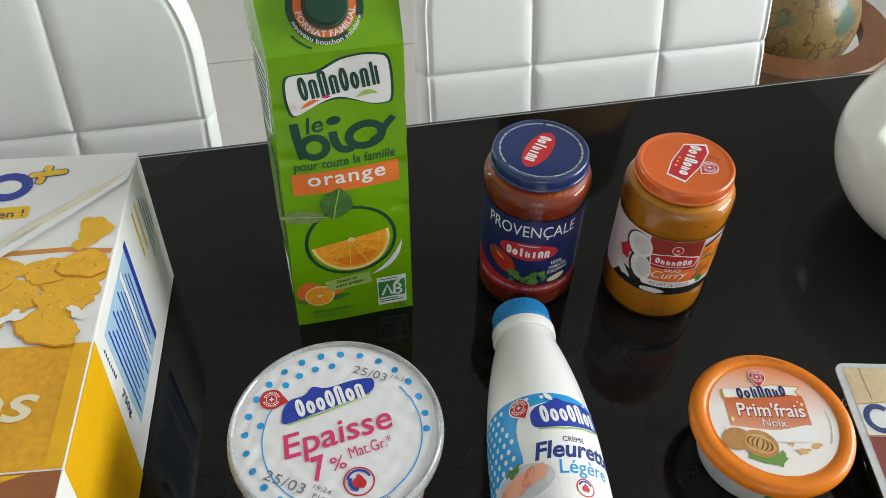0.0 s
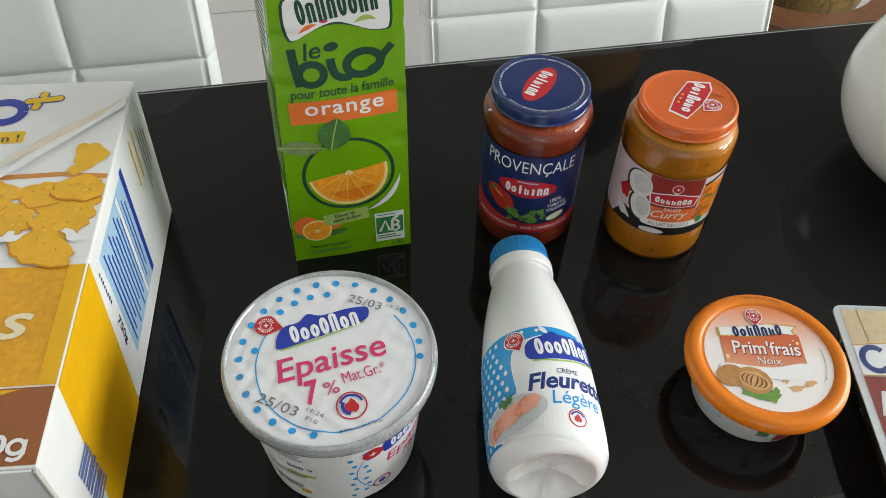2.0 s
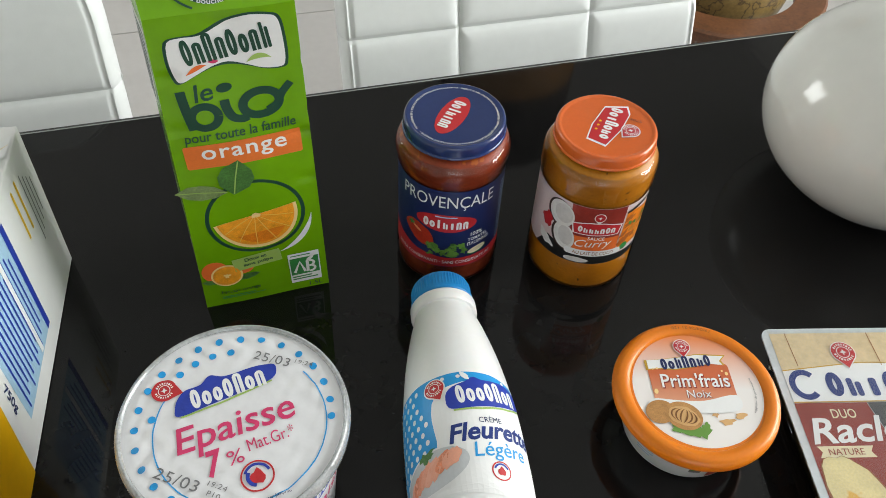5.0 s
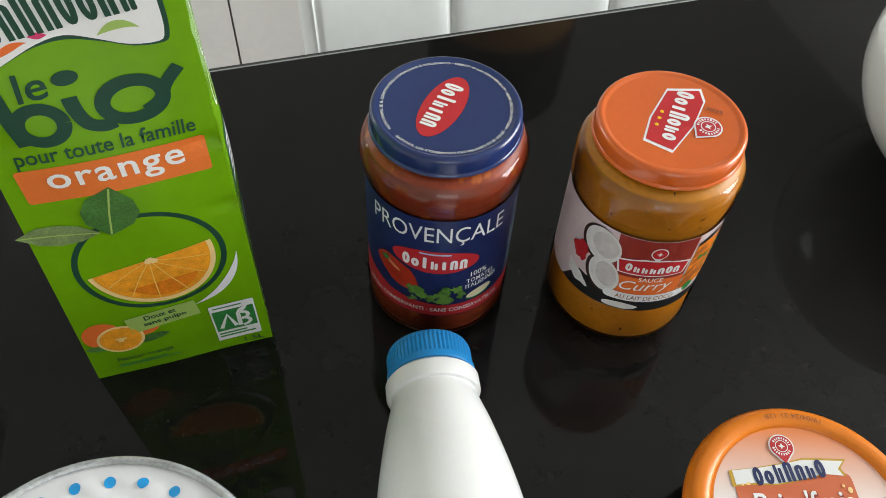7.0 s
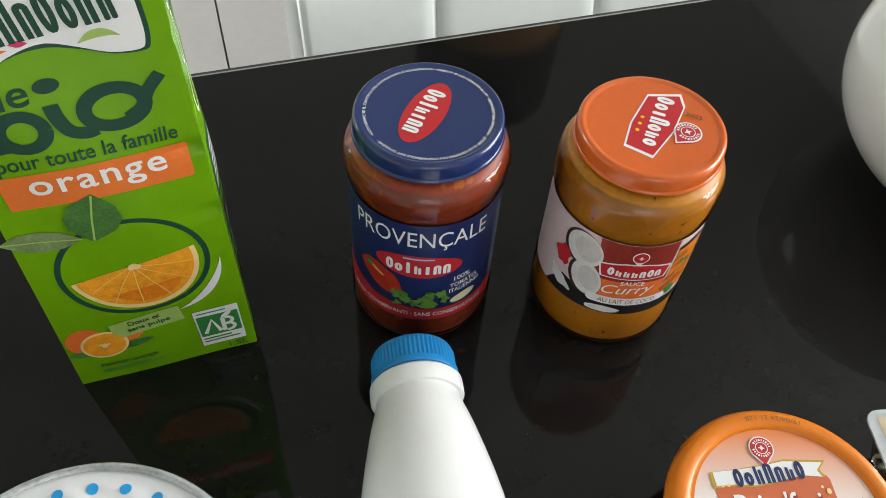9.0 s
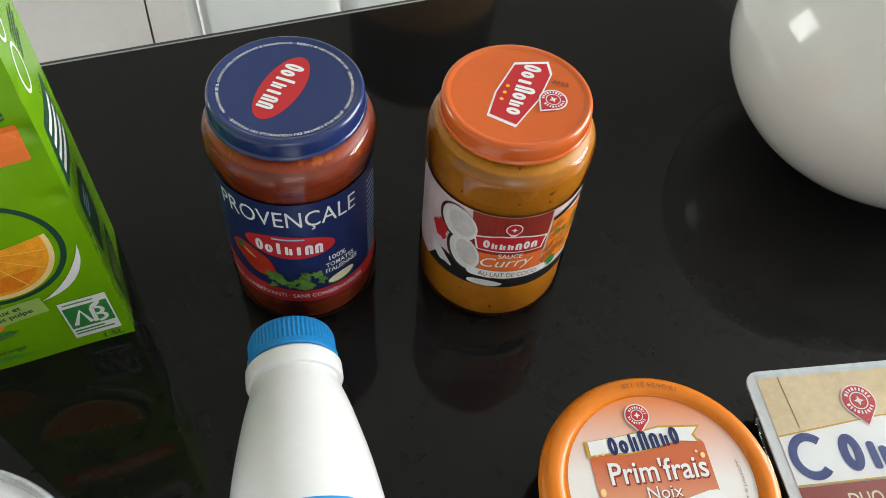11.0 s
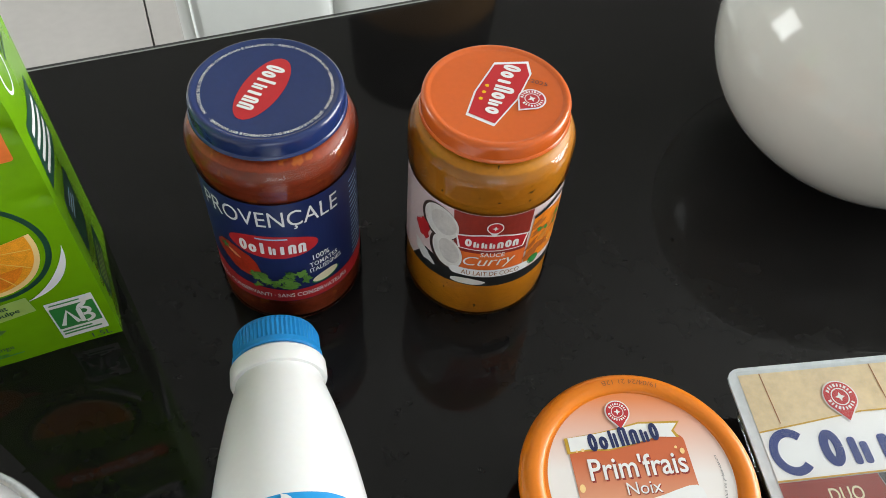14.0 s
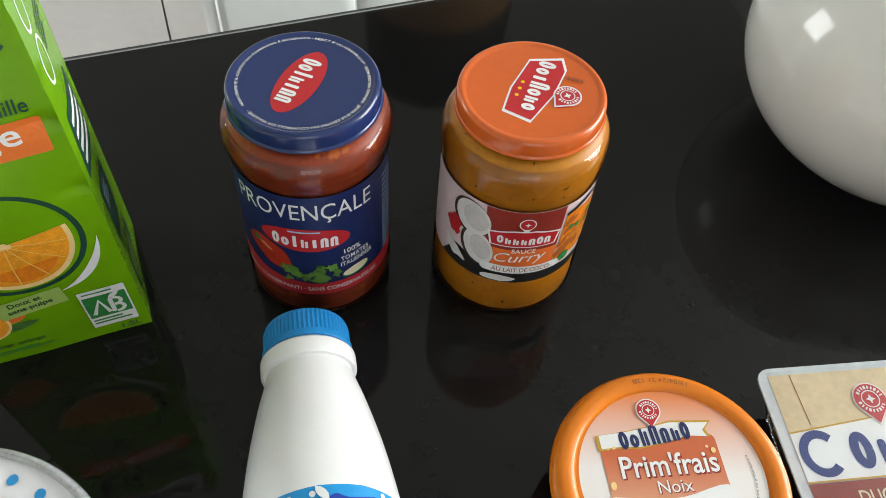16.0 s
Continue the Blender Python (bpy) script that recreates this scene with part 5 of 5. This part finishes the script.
def bd(name, bm, layer, m, step=0.003):
    return decal(name, bm, s_bot, layer, m, bottle, step=step)


bd("blue_sleeve", poly([(-0.075, 0.0135), (0.075, 0.0135), (0.075, 0.082), (0.05, 0.088), (0.02, 0.0915), (0, 0.092), (-0.03, 0.0905), (-0.06, 0.087), (-0.075, 0.084)]), 0, I_SKY)
bd("white_field", poly(rounded([(-0.034, 0.0132), (0.076, 0.0132), (0.076, 0.078), (0.05, 0.0845), (0.03, 0.0855), (0.0, 0.084), (-0.017, 0.078), (-0.0215, 0.066), (-0.0205, 0.052), (-0.02, 0.04), (-0.028, 0.024)], 2)), 1, I_WHITE)
dots = []
for i in range(9):
    for j in range(12):
        u, v = -0.066 + 0.0062 * i + 0.0031 * (j % 2), 0.017 + 0.0062 * j
        if u < -0.0235 - (0.013 if v < 0.03 else 0) - (0.006 if v > 0.072 else 0):
            dots.append(ell(u, v, 0.00145, 0.0019, n=14))
for u in (-0.012, -0.002, 0.03, 0.042, 0.055):
    dots.append(ell(u, 0.0885 - abs(u) * 0.02, 0.0014, n=12))
bd("dot", dots, 1, I_WHITE)
bd("mark_field", poly(turn2(rounded([(x * mm, y * mm) for x, y in ((-26, -9), (-8, -10.5), (12, -9), (27, -5), (30, 1), (26, 6.5), (12, 9), (-2, 9.5), (-8, 12), (-14, 9), (-24, 6), (-28, 0))]), 0.0165, 0.0765, 6)), 2, I_BLUE)
bd("mark_line", ribbon(turn2([(-0.025, -0.0105), (-0.008, -0.012), (0.012, -0.0105), (0.027, -0.0065)], 0.0165, 0.0765, 6), 0.0012), 3, I_PALEGREEN)
bd("mark_bar", strokes(0.016, 0.0765, 0.043, 0.0135, 7, 6, 4), 3, I_WHITE)
bd("white_drop", leaf(0.002, 0.0885, 0.0085, 0.0038, 130), 4, I_WHITE)
bd("seal_edge", badge(-0.0178, 0.0825, 0.0072, 20), 4, I_WHITE)
bd("seal", badge(-0.0178, 0.0825, 0.0064, 20), 5, I_RED)
bd("seal_ring", arc(-0.0178, 0.0825, 0.00335, 0.00335, 0, 360, 0.00043, 24), 6, I_WHITE)
bd("seal_print", seal_print(-0.0178, 0.0825, 0.00482), 6, I_WHITE)
bd("seal_centre", star(-0.0178, 0.0825, 0.0019), 6, I_WHITE)
bd("lettering", text("CRÈME", 0.0145, 0.0135, 0.0565, 3, height=0.0046), 2, I_NAVY)
bd("lettering", text("Fleurette", 0.059, 0.0165, 0.0492, 4, height=0.0125, shear=0.28, bold=0.028), 2, I_TRAYBLUE)
bd("lettering", text("Légère", 0.0345, 0.018, 0.0352, 3, height=0.0125, shear=0.15, bold=0.005), 2, I_SKY)
bd("origin_seal", arc(0.015, 0.0225, 0.0056, 0.0056, 0, 360, 0.0008, 30), 2, I_RED)
bd("origin_seal_bar", arc(0.015, 0.0225, 0.0042, 0.0042, 20, 160, 0.0011, 14), 2, I_BLUE)
bd("origin_seal_map", blob(0.015, 0.0222, 0.0026, 0.0026, 0, 0.25, 12, seed=7), 2, I_RED)
bd("plate", ell(-0.0245, 0.028, 0.0235, 0.0128, 12), 3, I_PLATE)
bd("plate_rim", arc(-0.0245, 0.028, 0.0232, 0.0126, 0, 360, 0.0012, 40, 12), 4, I_WHITE)
rnd = random.Random(14)
bd("salmon", ([blob(-0.0405 + 0.0038 * k, 0.0232 + 0.0013 * k + rnd.uniform(-0.001, 0.001), 0.0031, 0.0088 - 0.0007 * abs(k - 4), -28, 0.12, 16, seed=k) for k in range(9)]), 5, I_SALMON)
bd("herb", blob(-0.0275, 0.0385, 0.0052, 0.0032, 20, 0.4, 18, seed=9), 6, I_LEAF)

# ---- cheese spread tub ----
def faded_print(name, low, high, lo, hi):
    """Print that fades from one colour to another along its y."""
    m = ink(name, low)
    nt = m.node_tree
    tc = nt.nodes.new("ShaderNodeTexCoord")
    xyz = nt.nodes.new("ShaderNodeSeparateXYZ")
    r = nt.nodes.new("ShaderNodeMapRange")
    r.inputs["From Min"].default_value, r.inputs["From Max"].default_value = lo, hi
    mx = nt.nodes.new("ShaderNodeMix")
    mx.data_type = "RGBA"
    mx.inputs["A"].default_value, mx.inputs["B"].default_value = (*low, 1), (*high, 1)
    nt.links.new(tc.outputs["Object"], xyz.inputs[0])
    nt.links.new(xyz.outputs["Y"], r.inputs["Value"])
    nt.links.new(r.outputs[0], mx.inputs["Factor"])
    nt.links.new(mx.outputs["Result"], nt.nodes["Principled BSDF"].inputs["Base Color"])
    return m


M_DISC = faded_print("peach_faded_print", (0.82, 0.78, 0.76), (0.76, 0.24, 0.08), 0.004, 0.04)
I_PANEL = faded_print("terracotta_faded_print", (0.72, 0.36, 0.22), (0.58, 0.13, 0.045), -0.014, 0.01)
spread = thing("cheese_spread_tub", pose(0.209, 0.3238, T, 0, 0, -20), "round cheese spread tub with orange snap lid", "cheese tub")
cup2 = [(0, 0.0006), (0.0372, 0.0006), (0.0395, 0.003), (0.0459, 0.0362)]
part("cup", lathe_bm(cup2 + [(0.0, 0.0362)], 72), M_PLASTIC_WHITE, spread, smooth=True)
part("lid", lathe_bm(smooth_profile([(0.0474, 0.0344), (0.0508, 0.0348), (0.0531, 0.0381), (0.0531, 0.0426), (0.0505, 0.0461), (0.0467, 0.0468), (0.0436, 0.0458), (0.0426, 0.0444)], 5) + [(0, 0.0442), (0, 0.0344)], 96), M_ORANGE_PLASTIC, spread, smooth=True)
r_top = on_plane((0, 0, 0.0443), (1, 0, 0), (0, 1, 0))


def rd(name, bm, layer, m, surf=r_top, step=None):
    return decal(name, bm, surf, layer, m, spread, step=step)


rd("disc_label", ell(0.0006, 0.001, 0.0416, n=72), 0, M_DISC)
rd("panel", rrect(-0.0025, 0.0042, 0.0535, 0.0305, 0.0035, 8), 2, I_PANEL)
scroll = [(-31, 19), (-30, 12.5), (-22, 14), (-12, 14.5), (-2, 17), (10, 21), (19, 21), (17, 24), (20, 28), (12, 27.5), (2, 27), (-8, 24), (-18, 21.5)]
rd("scroll_edge", poly([((x * 1.06 + 0.3) * mm, ((y - 20) * 1.14 + 20) * mm) for x, y in scroll]), 3, I_GOLD)
rd("scroll", poly([(x * mm, y * mm) for x, y in scroll]), 4, I_WHITE)
rd("scroll_bar", strokes(-0.0055, 0.0203, 0.034, 0.0085, 7, 12, 8), 5, I_NAVY)
rd("seal_edge", badge(-0.0068, 0.0325, 0.0058, 6), 5, I_WHITE)
rd("seal", badge(-0.0068, 0.0325, 0.0052, 6), 6, I_RED)
rd("seal_ring", arc(-0.0068, 0.0325, 0.00273, 0.00273, 0, 360, 0.00035, 24), 7, I_WHITE)
rd("seal_print", seal_print(-0.0068, 0.0325, 0.00392), 7, I_WHITE)
rd("seal_centre", star(-0.0068, 0.0325, 0.0016), 7, I_WHITE)
rd("letter_shadow", text("Prim'frais", 0.0445, 0.0001, 0.0065, 7, height=0.0105, bold=0.02), 3, I_BRICK)
rd("letter_shadow", text("Noix", 0.0155, 0.0014, -0.0032, 7, height=0.0056, bold=0.01), 3, I_BRICK)
rd("lettering", text("Prim'frais", 0.0445, -0.0005, 0.0072, 7, height=0.0105, bold=0.012), 4, I_WHITE)
rd("lettering", text("Noix", 0.0155, 0.001, -0.0028, 7, height=0.0056), 4, I_WHITE)
rd("drop", [ell(-0.0262, -0.004, 0.0013, 0.0019, 0, 16), ell(-0.0245, 0.0135, 0.0008, 0.0008, 0, 12), ell(-0.0272, 0.0128, 0.0006, 0.0006, 0, 12), ell(0.0205, 0.0145, 0.0011, 0.0014, 0, 14), ell(0.0178, 0.0162, 0.0007, 0.0007, 0, 12)], 4, I_PEEL)
rd("white_wave", poly(rounded([(-0.029, -0.0095), (-0.012, -0.009), (0.004, -0.0075), (0.0245, -0.001), (0.0255, -0.012), (0.0, -0.017), (-0.029, -0.016)], 4)), 3.5, I_WHITE)
rd("nut", ell(-0.0248, -0.0185, 0.0095, 0.0082, 20), 4, I_NUT_DK)
rd("nut_half", ell(-0.0105, -0.02, 0.0118, 0.0098, -15), 5, I_NUT_DK)
rd("nut_kernel", blob(-0.0105, -0.0203, 0.0098, 0.0066, -15, 0.08, 26, seed=4), 6, I_NUT)
rd("nut_ridge", [arc(-0.0105, -0.0203, rx, 0.005, a0, a1, 0.0011, 14, -15, True) for rx, a0, a1 in ((0.002, 100, 260), (0.005, 110, 250), (0.0078, 120, 240), (0.002, -80, 80), (0.005, -70, 70), (0.0078, -60, 60))], 7, I_NUT_SHADE)
rd("leaf", [blob(-0.014, -0.0285, 0.005, 0.003, 20, 0.3, 18, seed=3), blob(-0.007, -0.0305, 0.006, 0.0036, 8, 0.3, 18, seed=5), blob(0.0005, -0.0295, 0.0058, 0.0042, 30, 0.3, 18, seed=8), blob(0.003, -0.0262, 0.003, 0.0026, 60, 0.3, 14, seed=9)], 4, I_PARSLEY)
rd("nut_piece", [blob(0.0095, -0.0165, 0.0022, 0.002, 0, 0.3, 10, seed=1), blob(0.0165, -0.0212, 0.0046, 0.0022, 15, 0.3, 12, seed=2), blob(0.0258, -0.0158, 0.0042, 0.0021, 25, 0.3, 12, seed=3)], 2, I_NUT)
rd("lettering", text("suggestion de présentation", 0.026, 0, 0, 0, height=0.0017), 2, I_GREY, around(on_plane((0, 0, 0.0443), (0, 1, 0), (-1, 0, 0)), 0, 0, 0.0372))
rd("lettering", text("19/04/24 21 12B", 0.026, 0, 0, 0, height=0.0023), 0, I_BROWN, around(on_plane((0, 0, 0.0469), (-1, 0, 0), (0, -1, 0)), 0, 0, 0.0474))
r_wall = on_lathe(cup2[2:], -52, 0.041)
rd("side_panel", rrect(0.004, 0.0145, 0.042, 0.018, 0.002), 0, I_BRICK, r_wall, 0.003)
rd("side_scroll", rrect(0.004, 0.0215, 0.034, 0.006, 0.002), 1, I_WHITE, r_wall, 0.003)
rd("side_bar", strokes(0.004, 0.0215, 0.026, 0.0045, 7, 0, 5), 2, I_NAVY, r_wall, 0.003)
rd("score_panel", rrect(-0.026, 0.02, 0.0075, 0.012, 0.0006), 0, I_GREY, r_wall, 0.003)
rd("score_green", rrect(-0.026, 0.021, 0.0058, 0.006, 0.0005), 1, I_GREEN, r_wall, 0.003)
rd("side_print", lines(-0.058, 0.022, 0.014, 0.02, 6, 0, 3, 0.35), 0, I_PALEBLUE, r_wall, 0.003)

# ---- cheese tray ----
tray = thing("cheese_tray", pose(0.2818, 0.3652, T, 0, 0, -12.5), "sealed clear plastic tray of sliced raclette cheese", "cheese tray")
TRW, TRL, TRH = 0.19, 0.235, 0.0315
bm = bmesh.new()
out = rrect(TRW / 2, -TRL / 2, TRW, TRL, 0.007)
me = bpy.data.meshes.new("tmp")
out.to_mesh(me)
out.free()
bm.from_mesh(me)
bpy.data.meshes.remove(me)
ext = bmesh.ops.extrude_face_region(bm, geom=bm.faces[:])
bmesh.ops.translate(bm, verts=[g for g in ext["geom"] if isinstance(g, bmesh.types.BMVert)], vec=(0, 0, 0.0012))
bm.transform(Matrix.Translation((0, 0, TRH - 0.0014)))
bmesh.ops.recalc_face_normals(bm, faces=bm.faces[:])
M_FLANGE = mat("frosted_clear_flange", (0.68, 0.74, 0.78), 0.16, var=0.12, scale=30, trans=0.25, bump=0.3, bump_scale=80)
part("flange", bm, M_FLANGE, tray, "frosted clear plastic flange")
bm = box_bm(0.004, TRW - 0.004, -TRL + 0.004, -0.004, 0.0006, TRH - 0.0016, 0.004, 3)
for v in bm.verts:
    k = 0.008 * (1 - v.co.z / TRH)
    v.co.x += k if v.co.x < TRW / 2 else -k
    v.co.y += k if v.co.y < -TRL / 2 else -k
part("tub", bm, M_CLEAR, tray, "clear plastic tray", smooth=True).visible_shadow = False
M_CHEESE = mat("cheese_slices", (0.55, 0.42, 0.18), 0.5, var=0.12, scale=20)
for k in range(5):
    part("cheese_slice", box_bm(0.018, TRW - 0.018, -TRL + 0.02 + 0.002 * k, -0.018, 0.002 + 0.0052 * k, 0.0066 + 0.0052 * k, 0.001), M_CHEESE, tray)
y_top = on_plane((0, 0, TRH - 0.0002), (1, 0, 0), (0, 1, 0))


def yd(name, bm, layer, m):
    return decal(name, bm, y_top, layer, m, tray)


yd("plank_ground", box2(0.0055, TRW - 0.006, -0.035, -0.004), 0, I_PLANK)
yd("plank_joint", [ribbon([(0.0165, -0.004), (0.0175, -0.031)], 0.0005), ribbon([(0.075, -0.004), (0.076, -0.031)], 0.0005), ribbon([(0.132, -0.004), (0.131, -0.031)], 0.0005)], 1, I_BROWN)
yd("white_band", poly([(0.0055, -0.0585), (0.184, -0.0585), (0.184, -0.03), (0.06, -0.0285), (0.0055, -0.0345)]), 1, I_WHITE)
yd("gold_line", [ribbon([(0.0055, -0.0345), (0.06, -0.0287), (0.184, -0.0302)], 0.0008), ribbon([(0.0055, -0.0588), (0.184, -0.0588)], 0.0008)], 2, I_GOLD)
yd("band_ring", arc(0.0175, -0.0455, 0.0085, 0.0095, 45, 315, 0.0042, 30), 2, I_TRAYBLUE)
yd("band_bar", strokes(0.077, -0.0455, 0.092, 0.0185, 7, 0, 12), 2, I_TRAYBLUE)
yd("seal_edge", badge(0.0525, -0.0205, 0.0088, 0), 3, I_WHITE)
yd("seal", badge(0.0525, -0.0205, 0.0081, 0), 4, I_RED)
yd("seal_ring", arc(0.0525, -0.0205, 0.00437, 0.00437, 0, 360, 0.00056, 28), 5, I_WHITE)
yd("seal_print", seal_print(0.0525, -0.0205, 0.00627), 5, I_WHITE)
yd("seal_centre", star(0.0525, -0.0205, 0.0026), 5, I_WHITE)
yd("red_panel", poly([(0.0055, -0.23), (0.078, -0.23), (0.072, -0.14), (0.054, -0.0595), (0.0055, -0.0595)]), 0, I_BRICK)
I_SLATE = ink("slate_ink", (0.06, 0.06, 0.065), var=0.3, scale=25)
yd("slate_panel", poly([(0.0785, -0.23), (0.184, -0.23), (0.184, -0.0595), (0.0545, -0.0595), (0.0725, -0.14)]), 0, I_SLATE)
yd("lettering", text("DUO", 0.0165, 0.0355, -0.0675, 0, height=0.0068, bold=0.01), 1, I_CREAM)
yd("lettering", text("Raclette", 0.094, 0.0555, -0.0785, 2, height=0.0185, shear=0.25, bold=0.02), 2, I_WHITE)
yd("scroll", poly([(0.0095, -0.0905), (0.046, -0.0905), (0.0435, -0.0945), (0.046, -0.0985), (0.0095, -0.0985), (0.012, -0.0945)]), 1, I_CREAM)
yd("lettering", text("NATURE", 0.023, 0.0275, -0.0945, 0, height=0.0044), 2, I_BRICK)
yd("cheese_picture", blob(0.028, -0.132, 0.019, 0.036, 18, 0.06, 30, seed=3), 2, I_CHEESE)
yd("cheese_rim", blob(0.0285, -0.1335, 0.0205, 0.038, 18, 0.06, 30, seed=3), 1, I_BROWN)
yd("salad", ([blob(0.016 + 0.006 * (k % 4), -0.178 - 0.006 * (k // 4), 0.006, 0.004, 40 * k, 0.4, 14, seed=k) for k in range(8)]), 1, I_LEAF)
yd("score_panel", rrect(0.018, -0.198, 0.014, 0.022, 0.002), 2, I_WHITE)
yd("score_box", ([rrect(0.018, -0.191 - 0.0045 * k, 0.009, 0.0036, 0.0004) for k in range(4)]), 3, I_GREEN)

bm = sheet(0.004, TRW - 0.004, -TRL + 0.004, -0.003, 60, 70)
for v in bm.verts:
    u, w = v.co.x, v.co.y
    v.co.z = TRH + 0.0016 + 0.0004 * math.sin(55 * u + 30 * w) + 0.00025 * math.sin(140 * u - 60 * w + 2 * math.sin(50 * w))
part("film", bm, M_CLEAR, tray, "clear sealing film", smooth=True).visible_shadow = False

# ---- red packet ----
packet = thing("sliced_meat_packet", pose(0.124, 0.2445, T, 0, 0, -1.9), "glossy red resealable packet with yellow strip", "food packet")


def pk_z(u, v):
    """Height of the crinkled film."""
    edge = min(1.0, max(0.0, -v) / 0.05, max(0.0, 0.108 - abs(u)) / 0.03)
    return 0.0055 + 0.006 * edge + 0.0016 * math.sin(70 * u + 40 * v) * math.sin(95 * v + 2) + 0.0011 * abs(math.sin(160 * u + 3 * math.sin(70 * v))) + 0.0008 * abs(math.sin(90 * v - 130 * u)) + 0.0013 * (1 - abs(math.sin(85 * u + 60 * v + 1.5 * math.sin(55 * u - 80 * v)))) ** 3 + 0.0009 * math.exp(-((v + 0.018) / 0.0022) ** 2)


def pk(u, v, h):
    return Vector((u, v, pk_z(u, v) + h))


M_RED_MEAT = mat("dark_red_contents", (0.2, 0.02, 0.015), 0.4, var=0.3, scale=30)
part("contents", box_bm(-0.085, 0.085, -0.135, -0.03, 0.0006, 0.0055, 0.002), M_RED_MEAT, packet)
bm = sheet(-0.1095, 0.1095, -0.14, 0.0, 150, 90)
for v in bm.verts:
    v.co = pk(v.co.x, v.co.y, 0)
film = part("film", bm, M_CLEAR, packet, "crinkled clear film", smooth=True)
bm = sheet(-0.1095, 0.1095, -0.14, 0.0, 30, 20)
for v in bm.verts:
    v.co = Vector((v.co.x, v.co.y, 0.0006))
part("backing", bm, M_CLEAR, packet, smooth=True)
bm = sheet(-0.098, 0.09, -0.139, -0.0115, 150, 90)
for v in bm.verts:
    v.co = pk(v.co.x, v.co.y, 0.0002)
part("red_print", bm, M_RED_FILM, packet, smooth=True)
bm = sheet(-0.098, 0.09, -0.0115, -0.0006, 150, 12)
for v in bm.verts:
    v.co = pk(v.co.x, v.co.y, 0.0002)
part("yellow_strip", bm, mat("glossy_yellow_film", (0.75, 0.55, 0.02), 0.13, var=0.08, coat=0.6, bump=0.4, bump_scale=60), packet, smooth=True)
decal("lettering", text("OUVERTURE FACILE - REFERMABLE", 0.147, -0.0085, -0.0055, 0, height=0.0062, bold=0.02), pk, 10, I_BLACK, packet, step=0.002)
decal("strip_bar", ([rrect(-0.1045 + 0.0022 * k, -0.004, 0.0013, 0.007, 0.0002) for k in range(4)]), pk, 2, I_BLACK, packet)
decal("red_print_bar", lines(0.03, -0.03, 0.06, 0.006, 2, 1), pk, 2, I_SALMON, packet, step=0.004)


# ---- floor tiles ----
floor = tagged(part("floor", box_bm(RX0, RX1, RY0, RY1, -0.2, -0.012), M_GROUT), "pale grey square tiled floor with thin dark joints", "floor", kind="structure")
TS = 0.6
tile_mesh = None
for ix in range(-5, 5):
    for iy in range(-8, 3):
        x0, y0 = 0.018 + ix * TS, 2.03 + iy * TS
        x1, y1 = x0 + TS, y0 + TS
        if x1 < RX0 or x0 > RX1 or y1 < RY0 or y0 > RY1:
            continue
        if tile_mesh is None:
            ob = part("tile", box_bm(0.002, TS - 0.002, 0.002, TS - 0.002, -0.0119, 0, 0.001, 1), M_TILE, floor)
            tile_mesh = ob.data
        else:
            ob = new("tile", tile_mesh)
            ob.parent = floor
        ob.location = (x0, y0, 0)
